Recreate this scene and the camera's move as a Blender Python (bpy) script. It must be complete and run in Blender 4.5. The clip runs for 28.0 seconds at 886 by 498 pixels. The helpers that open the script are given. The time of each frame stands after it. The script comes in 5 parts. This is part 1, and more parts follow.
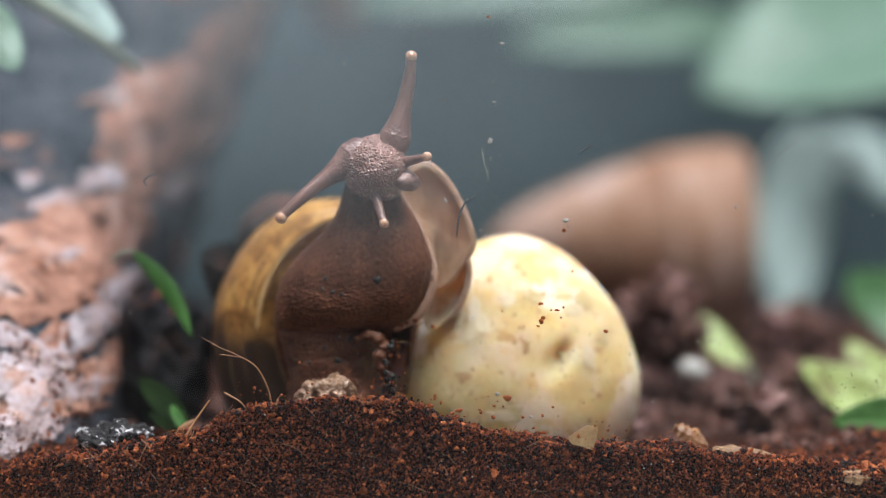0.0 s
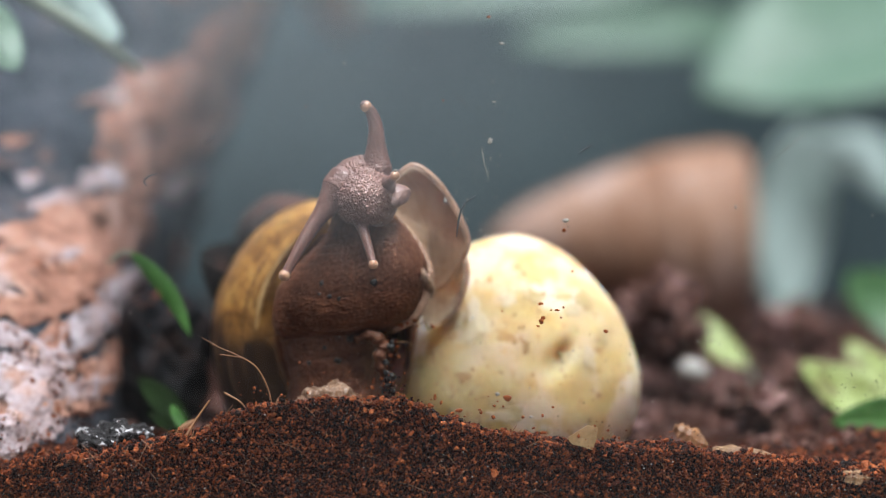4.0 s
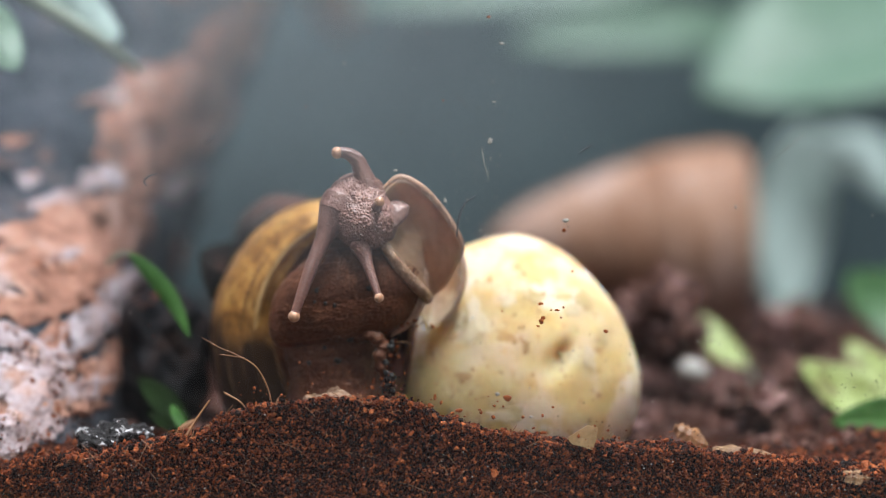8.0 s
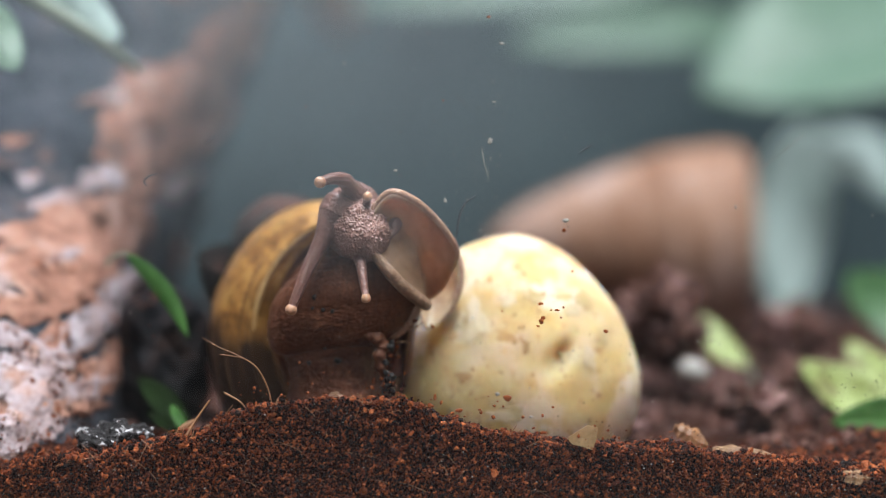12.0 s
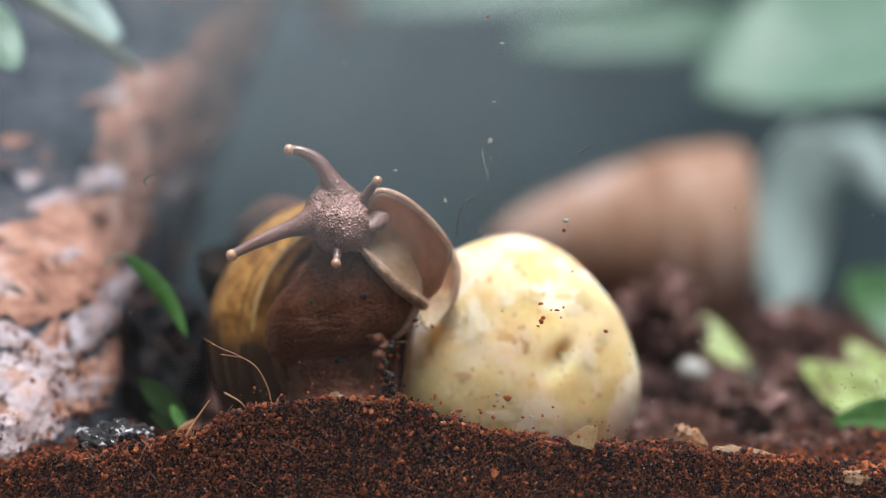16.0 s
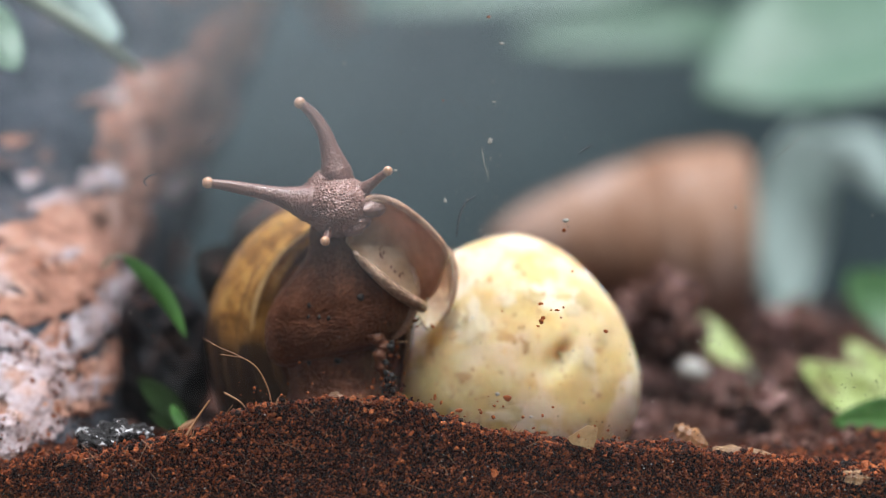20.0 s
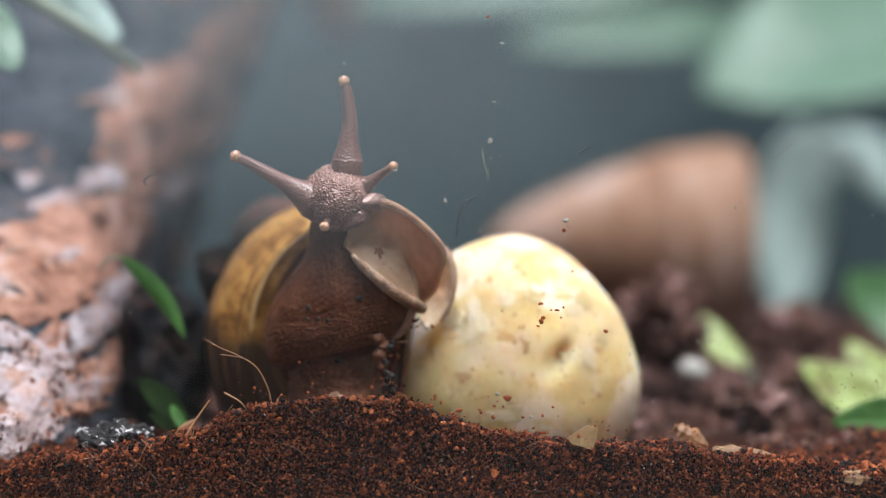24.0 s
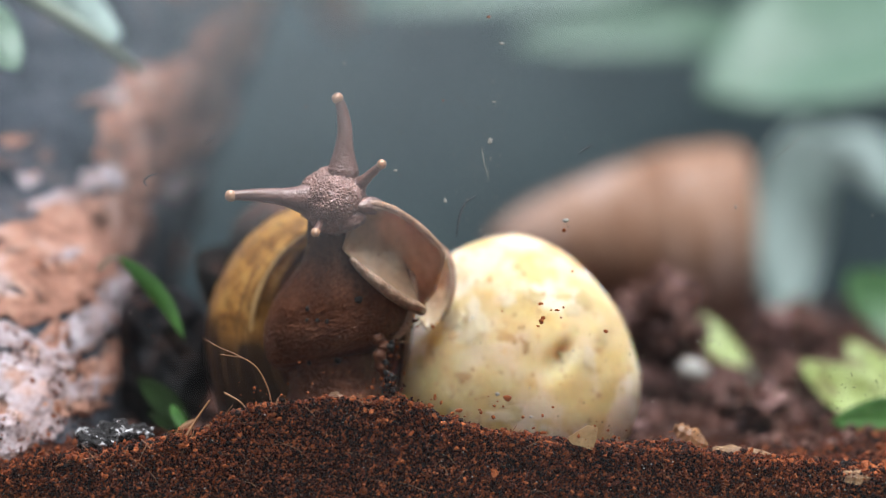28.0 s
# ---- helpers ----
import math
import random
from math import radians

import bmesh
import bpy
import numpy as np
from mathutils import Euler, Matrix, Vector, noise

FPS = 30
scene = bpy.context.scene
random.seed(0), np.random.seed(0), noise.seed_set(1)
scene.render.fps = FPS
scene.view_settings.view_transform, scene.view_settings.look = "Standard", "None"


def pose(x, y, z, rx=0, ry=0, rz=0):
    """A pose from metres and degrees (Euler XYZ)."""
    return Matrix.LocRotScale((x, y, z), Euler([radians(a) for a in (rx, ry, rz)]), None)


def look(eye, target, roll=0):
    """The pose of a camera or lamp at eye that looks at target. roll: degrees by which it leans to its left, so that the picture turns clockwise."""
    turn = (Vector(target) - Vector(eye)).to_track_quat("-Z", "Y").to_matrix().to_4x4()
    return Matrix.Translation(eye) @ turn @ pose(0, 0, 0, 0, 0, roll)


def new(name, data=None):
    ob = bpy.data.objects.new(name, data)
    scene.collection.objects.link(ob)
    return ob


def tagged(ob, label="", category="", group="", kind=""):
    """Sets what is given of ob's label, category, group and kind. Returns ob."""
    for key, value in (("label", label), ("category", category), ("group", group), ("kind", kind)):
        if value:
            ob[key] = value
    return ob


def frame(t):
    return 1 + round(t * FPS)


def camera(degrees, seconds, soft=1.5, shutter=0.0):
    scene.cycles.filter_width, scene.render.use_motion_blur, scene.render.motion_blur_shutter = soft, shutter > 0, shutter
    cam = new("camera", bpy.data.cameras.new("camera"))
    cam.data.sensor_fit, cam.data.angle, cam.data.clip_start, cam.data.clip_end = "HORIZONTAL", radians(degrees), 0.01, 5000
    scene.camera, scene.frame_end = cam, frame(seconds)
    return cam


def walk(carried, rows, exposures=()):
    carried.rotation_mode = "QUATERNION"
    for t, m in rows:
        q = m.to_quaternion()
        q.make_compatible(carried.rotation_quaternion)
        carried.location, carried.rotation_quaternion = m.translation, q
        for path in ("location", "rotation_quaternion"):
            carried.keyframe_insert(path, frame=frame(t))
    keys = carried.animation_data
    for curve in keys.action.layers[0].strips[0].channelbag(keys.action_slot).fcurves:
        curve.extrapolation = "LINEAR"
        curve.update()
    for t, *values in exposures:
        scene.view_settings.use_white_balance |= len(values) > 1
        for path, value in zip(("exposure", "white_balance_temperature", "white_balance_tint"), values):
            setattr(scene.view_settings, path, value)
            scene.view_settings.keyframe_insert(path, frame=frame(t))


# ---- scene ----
# Metres. The snail's face is near the origin's plane y = 0, the front glass at y = -0.032.
EYE = (0.0, -0.5, 0.062)
cam = camera(23.72, 28.0, soft=0.95)
cam.data.dof.use_dof = True
cam.data.dof.focus_distance = 0.4735
cam.data.dof.aperture_fstop = 4.2
STILL = look(EYE, (0.0, 0.0, 0.062))
walk(cam, [(0.0, STILL), (28.0, STILL)])
scene.view_settings.exposure = 0.66

# ---- world and sun ----
SUN_FROM = Vector((0.1, -0.27, 0.94)).normalized()
world = bpy.data.worlds.new("sky")
scene.world = world
world.use_nodes = True
wn = world.node_tree.nodes
sky = wn.new("ShaderNodeTexSky")
sky.sky_type, sky.sun_disc = "NISHITA", False
sky.sun_elevation = math.asin(SUN_FROM.z)
sky.sun_rotation = math.atan2(SUN_FROM.x, SUN_FROM.y)
wn["Background"].inputs["Strength"].default_value = 0.25
world.node_tree.links.new(sky.outputs[0], wn["Background"].inputs["Color"])
sun = new("sun", bpy.data.lights.new("sun", "SUN"))
sun.data.energy, sun.data.angle, sun.data.color = 4.25, radians(36.0), (0.955, 0.96, 1.0)
sun.matrix_world = look(SUN_FROM, (0, 0, 0))


# ---- materials ----
def matter(name, cols, size=0.01, rough=0.6, bump=0.3, grain=0.001, cells=False, sheen=0.0, sss=0.0,
           island=0.0, per_object=0.0, metal=0.0, coat=0.0, stretch=(1, 1, 1), spots=None, glow_depth=0.003, through_light=0.0, depth=0.0004, gloss=0.5, soft=0.06, groove=0.55, shade_stain=None):
    """A surface of colours blended over patches of a size, with relief of a finer grain (both in metres)."""
    m = bpy.data.materials.new(name)
    m.use_nodes = True
    n, l = m.node_tree.nodes, m.node_tree.links
    b = n["Principled BSDF"]
    tc, mp = n.new("ShaderNodeTexCoord"), n.new("ShaderNodeMapping")
    mp.inputs["Scale"].default_value = stretch
    l.new(tc.outputs["Object"], mp.inputs[0])
    big = n.new("ShaderNodeTexNoise")
    big.inputs["Scale"].default_value, big.inputs["Detail"].default_value = 1 / size, 6
    big.inputs["Roughness"].default_value = 0.62
    l.new(mp.outputs[0], big.inputs["Vector"])
    ramp = n.new("ShaderNodeValToRGB")
    e = ramp.color_ramp.elements
    e[0].color, e[1].color = (*cols[0], 1), (*cols[-1], 1)
    e[0].position, e[1].position = 0.33, 0.68
    for i, c in enumerate(cols[1:-1], 1):
        e.new(0.33 + 0.35 * i / (len(cols) - 1)).color = (*c, 1)
    value = big.outputs["Fac"]
    if island or per_object:
        src = n.new("ShaderNodeNewGeometry").outputs["Random Per Island"] if island else n.new("ShaderNodeObjectInfo").outputs["Random"]
        mx = n.new("ShaderNodeMix")
        mx.inputs[0].default_value = island or per_object
        l.new(value, mx.inputs[2]); l.new(src, mx.inputs[3])
        value = mx.outputs[0]
    l.new(value, ramp.inputs[0])
    colour = ramp.outputs[0]
    fine = n.new("ShaderNodeTexVoronoi" if cells else "ShaderNodeTexNoise")
    fine.inputs["Scale"].default_value = 1 / grain
    l.new(mp.outputs[0], fine.inputs["Vector"])
    if cells:
        fine.feature = "SMOOTH_F1"
        warp = n.new("ShaderNodeTexNoise")
        warp.inputs["Scale"].default_value = 0.6 / grain
        add = n.new("ShaderNodeMix"); add.data_type = "VECTOR"; add.inputs[0].default_value = 0.0012
        l.new(mp.outputs[0], warp.inputs["Vector"]); l.new(mp.outputs[0], add.inputs[4]); l.new(warp.outputs["Color"], add.inputs[5])
        l.new(add.outputs[1], fine.inputs["Vector"])
        inv = n.new("ShaderNodeMath"); inv.operation = "SUBTRACT"; inv.inputs[0].default_value = 1.0
        l.new(fine.outputs["Distance"], inv.inputs[1])
        height = inv.outputs[0]
    else:
        fine.inputs["Detail"].default_value = 5
        height = fine.outputs["Fac"]
    tint = n.new("ShaderNodeMix"); tint.data_type = "RGBA"; tint.blend_type = "MULTIPLY"; tint.inputs[0].default_value = 0.7
    tr = n.new("ShaderNodeMapRange"); tr.inputs[1].default_value, tr.inputs[2].default_value = 0.25, 0.75
    tr.inputs[3].default_value = groove
    l.new(height, tr.inputs[0]); l.new(colour, tint.inputs[6]); l.new(tr.outputs[0], tint.inputs[7])
    colour = tint.outputs[2]
    for sc, lim, scol in spots or ():
        sp = n.new("ShaderNodeTexNoise"); sp.inputs["Scale"].default_value = 1 / sc; sp.inputs["Detail"].default_value = 7
        l.new(tc.outputs["Object"], sp.inputs["Vector"])
        sr = n.new("ShaderNodeMapRange"); sr.inputs[1].default_value, sr.inputs[2].default_value = lim, lim + soft
        l.new(sp.outputs["Fac"], sr.inputs[0])
        sm = n.new("ShaderNodeMix"); sm.data_type = "RGBA"; sm.inputs[7].default_value = (*scol, 1)
        l.new(sr.outputs[0], sm.inputs[0]); l.new(colour, sm.inputs[6])
        colour = sm.outputs[2]
    # a soft dark patch: pigment and painted shade in one colour
    if shade_stain:
        place, reach, scol = shade_stain
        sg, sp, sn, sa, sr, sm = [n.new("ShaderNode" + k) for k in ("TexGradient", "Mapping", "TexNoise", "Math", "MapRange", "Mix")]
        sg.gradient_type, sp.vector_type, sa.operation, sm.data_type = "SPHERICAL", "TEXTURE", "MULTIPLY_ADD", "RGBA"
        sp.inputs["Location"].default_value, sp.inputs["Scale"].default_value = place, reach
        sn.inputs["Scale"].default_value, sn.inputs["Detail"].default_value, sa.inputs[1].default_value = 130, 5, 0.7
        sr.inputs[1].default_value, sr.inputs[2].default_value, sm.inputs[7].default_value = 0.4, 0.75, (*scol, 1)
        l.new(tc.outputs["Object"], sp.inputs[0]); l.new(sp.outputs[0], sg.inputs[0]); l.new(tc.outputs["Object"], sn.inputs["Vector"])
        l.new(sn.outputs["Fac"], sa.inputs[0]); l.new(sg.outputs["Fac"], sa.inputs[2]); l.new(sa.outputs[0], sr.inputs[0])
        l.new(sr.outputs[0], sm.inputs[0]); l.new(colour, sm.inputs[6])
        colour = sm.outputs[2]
    l.new(colour, b.inputs["Base Color"])
    rr = n.new("ShaderNodeMapRange"); rr.inputs[3].default_value, rr.inputs[4].default_value = rough * 0.75, min(1, rough * 1.2)
    l.new(big.outputs["Fac"], rr.inputs[0]); l.new(rr.outputs[0], b.inputs["Roughness"])
    bp = n.new("ShaderNodeBump"); bp.inputs["Strength"].default_value, bp.inputs["Distance"].default_value = bump, depth
    l.new(height, bp.inputs["Height"]); l.new(bp.outputs[0], b.inputs["Normal"])
    b.inputs["Metallic"].default_value, b.inputs["Coat Weight"].default_value = metal, coat
    b.inputs["Specular IOR Level"].default_value = gloss
    b.inputs["Coat Roughness"].default_value = 0.15
    if sss:
        b.inputs["Subsurface Weight"].default_value, b.inputs["Subsurface Scale"].default_value = sss, glow_depth
        b.inputs["Subsurface Radius"].default_value = (1.0, 0.6, 0.3)
    if through_light:
        tl = n.new("ShaderNodeBsdfTranslucent"); ms = n.new("ShaderNodeMixShader"); ms.inputs[0].default_value = through_light
        l.new(colour, tl.inputs[0]); l.new(b.outputs[0], ms.inputs[1]); l.new(tl.outputs[0], ms.inputs[2])
        l.new(ms.outputs[0], n["Material Output"].inputs["Surface"])
    return m


def dusty_glass():
    """Clear glass with a thin uneven film of dried moisture and dust."""
    m = bpy.data.materials.new("dusty_glass")
    m.use_nodes = True
    n, l = m.node_tree.nodes, m.node_tree.links
    b = n["Principled BSDF"]
    b.inputs["Transmission Weight"].default_value, b.inputs["Roughness"].default_value = 1.0, 0.0
    b.inputs["IOR"].default_value = 1.45
    b.inputs["Base Color"].default_value = (0.97, 1.0, 0.99, 1)
    film = n.new("ShaderNodeBsdfDiffuse"); film.inputs[0].default_value = (0.68, 0.8, 0.83, 1)
    tc, ns = n.new("ShaderNodeTexCoord"), n.new("ShaderNodeTexNoise")
    ns.inputs["Scale"].default_value, ns.inputs["Detail"].default_value = 14, 6
    mr = n.new("ShaderNodeMapRange")
    mr.inputs[1].default_value, mr.inputs[2].default_value, mr.inputs[3].default_value, mr.inputs[4].default_value = 0.3, 0.75, 0.0003, 0.002
    mist, mmap, msum = n.new("ShaderNodeTexGradient"), n.new("ShaderNodeMapping"), n.new("ShaderNodeMath")
    mist.gradient_type, mmap.vector_type, msum.operation = "SPHERICAL", "TEXTURE", "MULTIPLY_ADD"
    mmap.inputs["Location"].default_value, mmap.inputs["Scale"].default_value = (-0.034, -0.036, 0.124), (0.105, 0.2, 0.075)
    msum.inputs[1].default_value = 0.125
    l.new(tc.outputs["Object"], mmap.inputs[0]); l.new(mmap.outputs[0], mist.inputs[0]); l.new(mist.outputs["Fac"], msum.inputs[0])
    l.new(mr.outputs[0], msum.inputs[2])
    mix = n.new("ShaderNodeMixShader")
    l.new(tc.outputs["Object"], ns.inputs["Vector"]); l.new(ns.outputs["Fac"], mr.inputs[0]); l.new(msum.outputs[0], mix.inputs[0])
    l.new(b.outputs[0], mix.inputs[1]); l.new(film.outputs[0], mix.inputs[2])
    l.new(mix.outputs[0], n["Material Output"].inputs["Surface"])
    return m


GLASS = dusty_glass()
WATER = bpy.data.materials.new("water")
WATER.use_nodes = True
for key, val in (("Transmission Weight", 1.0), ("Roughness", 0.02), ("IOR", 1.14)):
    WATER.node_tree.nodes["Principled BSDF"].inputs[key].default_value = val
DIRT = matter("black_dirt", [(0.004, 0.0035, 0.004), (0.012, 0.009, 0.008)], 0.001, 0.6, 0.6, 0.0004)
SKIN = matter("snail_skin", [(0.08, 0.027, 0.013), (0.12, 0.044, 0.022), (0.175, 0.07, 0.039)], 0.008, 0.42, 0.6, 0.0008, True, sss=0.05, coat=0.04, gloss=0.2, groove=0.4, depth=0.0003)
HEAD_SKIN = matter("head_skin", [(0.165, 0.072, 0.052), (0.235, 0.112, 0.086), (0.32, 0.172, 0.147)], 0.005, 0.42, 0.35, 0.00035, sss=0.05, coat=0.12, gloss=0.5, depth=0.0002)
TENTACLE = matter("tentacle_skin", [(0.14, 0.062, 0.047), (0.22, 0.112, 0.092)], 0.004, 0.4, 0.8, 0.0006, True, sss=0.08, coat=0.15, depth=0.0003)
SOLE = matter("sole_skin", [(0.4, 0.225, 0.135), (0.48, 0.29, 0.18), (0.54, 0.355, 0.24)], 0.006, 0.42, 0.5, 0.0014, sss=0.5, glow_depth=0.008, coat=0.15, through_light=0.4)
SOLE_END = matter("thin_sole_skin", [(0.47, 0.32, 0.2), (0.54, 0.39, 0.26), (0.6, 0.46, 0.32)], 0.006, 0.42, 0.4, 0.0014, sss=0.6, glow_depth=0.008, coat=0.1)
RIM = matter("rim_skin", [(0.3, 0.165, 0.105), (0.42, 0.26, 0.18)], 0.004, 0.45, 0.7, 0.0007, True, sss=0.2, coat=0.15)
FOOT_EDGE = matter("foot_edge_skin", [(0.16, 0.085, 0.05), (0.25, 0.145, 0.09), (0.36, 0.24, 0.17)], 0.003, 0.4, 0.8, 0.0007, True, sss=0.1, coat=0.2)
PALP = matter("palp_skin", [(0.2, 0.105, 0.084), (0.29, 0.17, 0.145)], 0.003, 0.4, 0.5, 0.0005, sss=0.1, coat=0.2, depth=0.0003)
EYE_TIP = matter("eye_tip_skin", [(0.42, 0.22, 0.13), (0.52, 0.31, 0.2)], 0.002, 0.3, 0.2, 0.0005, sss=0.2, coat=0.5)
# Dark lower half: brown shell pigment and the shade there, painted as one patch.
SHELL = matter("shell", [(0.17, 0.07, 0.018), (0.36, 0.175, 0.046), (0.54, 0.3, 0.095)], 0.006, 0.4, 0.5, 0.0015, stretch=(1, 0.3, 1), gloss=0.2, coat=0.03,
               spots=[(0.03, 0.49, (0.13, 0.055, 0.018)), (0.012, 0.6, (0.07, 0.032, 0.014)), (0.004, 0.64, (0.05, 0.025, 0.012))], soft=0.12, shade_stain=((-0.018, -0.012, -0.03), (0.055, 0.06, 0.05), (0.02, 0.009, 0.004)))
SHELL_LIP = matter("shell_lip", [(0.38, 0.22, 0.08), (0.52, 0.34, 0.16)], 0.004, 0.35, 0.3, 0.001, coat=0.3)
SHELL_IN = matter("shell_inside", [(0.1, 0.05, 0.022), (0.18, 0.09, 0.04)], 0.008, 0.5, 0.2, 0.001, gloss=0.15)
SHELL_DIRTY = matter("shell_dirty", [(0.02, 0.02, 0.02), (0.04, 0.032, 0.03), (0.13, 0.06, 0.045)], 0.012, 0.85, 0.8, 0.001, gloss=0.1)
FAR_SHELL = matter("far_shell", [(0.26, 0.12, 0.06), (0.38, 0.21, 0.13), (0.54, 0.39, 0.33)], 0.04, 0.75, 0.3, 0.003, stretch=(1.6, 1, 0.8), coat=0.1)
POTATO = matter("potato_skin", [(0.51, 0.36, 0.135), (0.56, 0.42, 0.21), (0.61, 0.48, 0.325)], 0.02, 0.72, 0.6, 0.0012, sss=0.9, glow_depth=0.024, gloss=0.13, groove=0.85,
                spots=[(0.03, 0.49, (0.61, 0.48, 0.34)), (0.016, 0.57, (0.63, 0.51, 0.39)), (0.011, 0.6, (0.53, 0.37, 0.18)), (0.0045, 0.63, (0.46, 0.29, 0.14)), (0.007, 0.61, (0.55, 0.4, 0.22)), (0.0028, 0.64, (0.42, 0.25, 0.12)), (0.0013, 0.66, (0.2, 0.09, 0.04))], soft=0.05)
PEEL = matter("potato_peel", [(0.44, 0.26, 0.11), (0.6, 0.4, 0.2)], 0.004, 0.5, 0.4, 0.0008, through_light=0.3)
SCAB = matter("potato_scab", [(0.36, 0.2, 0.08), (0.54, 0.37, 0.18)], 0.003, 0.8, 0.6, 0.0006)
PEEL_DULL = matter("dull_peel", [(0.5, 0.35, 0.15), (0.6, 0.46, 0.26)], 0.004, 0.6, 0.5, 0.0008, sss=0.3, gloss=0.2)
PEEL_THIN = matter("thin_peel", [(0.57, 0.43, 0.24), (0.63, 0.5, 0.33)], 0.004, 0.45, 0.4, 0.0008, sss=0.2, gloss=0.4)
PIT = matter("potato_pit", [(0.16, 0.14, 0.035), (0.32, 0.27, 0.09)], 0.003, 0.5, 0.4, 0.0008)
SOIL = matter("soil", [(0.014, 0.0055, 0.004), (0.034, 0.0115, 0.007), (0.06, 0.02, 0.011)], 0.006, 0.85, 1.0, 0.0009, depth=0.001, gloss=0.03)
CRUMB = matter("soil_crumb", [(0.009, 0.0036, 0.003), (0.04, 0.0085, 0.0034), (0.1, 0.0195, 0.0055), (0.155, 0.032, 0.0085), (0.26, 0.068, 0.019)], 0.012, 0.7, 0.7, 0.0003, island=0.56, gloss=0.13)
FIBRE = matter("root_fibre", [(0.16, 0.062, 0.022), (0.3, 0.14, 0.055)], 0.003, 0.5, 0.4, 0.0005)
BARK = matter("bark", [(0.013, 0.019, 0.026), (0.027, 0.035, 0.045), (0.062, 0.068, 0.082), (0.13, 0.1, 0.095)], 0.018, 0.85, 1.0, 0.003, depth=0.002, gloss=0.1,
              spots=[(0.03, 0.58, (0.3, 0.15, 0.1))], soft=0.12)
PLATE = matter("bark_plate", [(0.19, 0.082, 0.054), (0.37, 0.185, 0.13), (0.48, 0.295, 0.235)], 0.012, 0.8, 0.8, 0.0011, depth=0.0008, gloss=0.25,
               spots=[(0.012, 0.59, (0.38, 0.29, 0.28)), (0.007, 0.59, (0.05, 0.035, 0.032)), (0.0025, 0.58, (0.09, 0.045, 0.03))], soft=0.1)
CRUST = matter("pale_crust", [(0.23, 0.15, 0.14), (0.37, 0.29, 0.3), (0.52, 0.47, 0.5)], 0.01, 0.7, 0.7, 0.0009, depth=0.0007, gloss=0.4,
               spots=[(0.014, 0.56, (0.3, 0.14, 0.09)), (0.006, 0.6, (0.33, 0.18, 0.13)), (0.0035, 0.63, (0.26, 0.14, 0.09)), (0.0018, 0.65, (0.1, 0.06, 0.05))], soft=0.12)
SHADE_BARK = matter("shade_bark", [(0.006, 0.007, 0.009), (0.016, 0.016, 0.018), (0.04, 0.026, 0.022)], 0.006, 0.8, 1.0, 0.002, depth=0.0012, gloss=0.02, spots=[(0.004, 0.64, (0.12, 0.045, 0.025))])
LEAF = matter("leaf", [(0.05, 0.12, 0.04), (0.09, 0.19, 0.07)], 0.02, 0.4, 0.4, 0.002, through_light=0.35)
# Near-black leaf colour that has the log's shade put into it.
LEAF_SHADED = matter("shaded_leaf", [(0.005, 0.012, 0.003), (0.012, 0.028, 0.006)], 0.01, 0.85, 0.4, 0.002, through_light=0.15, gloss=0.03)
LEAF_PALE = matter("pale_leaf", [(0.17, 0.3, 0.2), (0.26, 0.4, 0.29)], 0.03, 0.45, 0.3, 0.003, through_light=0.4)
LEAF_BLUE = matter("bluish_leaf", [(0.46, 0.6, 0.55), (0.58, 0.72, 0.67)], 0.03, 0.5, 0.3, 0.003, through_light=0.3)
LEAF_FRESH = matter("fresh_leaf", [(0.4, 0.5, 0.13), (0.58, 0.66, 0.3)], 0.012, 0.4, 0.4, 0.002, through_light=0.4, spots=[(0.008, 0.55, (0.2, 0.19, 0.06))])
BLADE = matter("grass_blade", [(0.032, 0.105, 0.018), (0.07, 0.19, 0.034)], 0.01, 0.6, 0.4, 0.001, through_light=0.4, gloss=0.2)
STEM = matter("stem", [(0.24, 0.29, 0.2), (0.36, 0.42, 0.32)], 0.01, 0.5, 0.4, 0.002)
PEBBLE = matter("white_pebble", [(0.36, 0.34, 0.3), (0.6, 0.58, 0.54)], 0.004, 0.6, 0.5, 0.001)
CHIP = matter("weathered_wood", [(0.15, 0.07, 0.03), (0.26, 0.145, 0.065)], 0.003, 0.7, 0.6, 0.0006)
SMEAR = matter("dried_smear", [(0.03, 0.034, 0.038), (0.06, 0.066, 0.07)], 0.001, 0.7, 0.4, 0.0004)
CLOD = matter("soil_clod", [(0.018, 0.0065, 0.005), (0.095, 0.034, 0.02), (0.36, 0.215, 0.2)], 0.008, 0.7, 1.0, 0.002, depth=0.0012, gloss=0.3)
# Broad random patches paint lighter haze and shadowed gaps into the panel's colour.
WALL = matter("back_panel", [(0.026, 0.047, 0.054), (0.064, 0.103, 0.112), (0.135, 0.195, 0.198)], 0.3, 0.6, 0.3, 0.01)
TABLE = matter("table_top", [(0.018, 0.016, 0.015), (0.035, 0.03, 0.028)], 0.2, 0.6, 0.2, 0.004)
DUST = matter("dried_dust", [(0.24, 0.22, 0.19), (0.42, 0.39, 0.34)], 0.002, 0.8, 0.2, 0.0005)


# ---- mesh helpers ----
def part(name, bm, material, parent=None, label=""):
    me = bpy.data.meshes.new(name)
    bm.normal_update()
    bm.to_mesh(me)
    bm.free()
    for p in me.polygons:
        p.use_smooth = True
    for mm in (material if isinstance(material, (list, tuple)) else [material]):
        me.materials.append(mm)
    ob = new(name, me)
    ob.parent = parent
    if label:
        ob["label"] = label
    return ob


def thing(name, place, label, category, group="", kind=""):
    ob = new(name)
    ob.location = place
    ob.empty_display_size = 0.005
    return tagged(ob, label, category, group, kind)


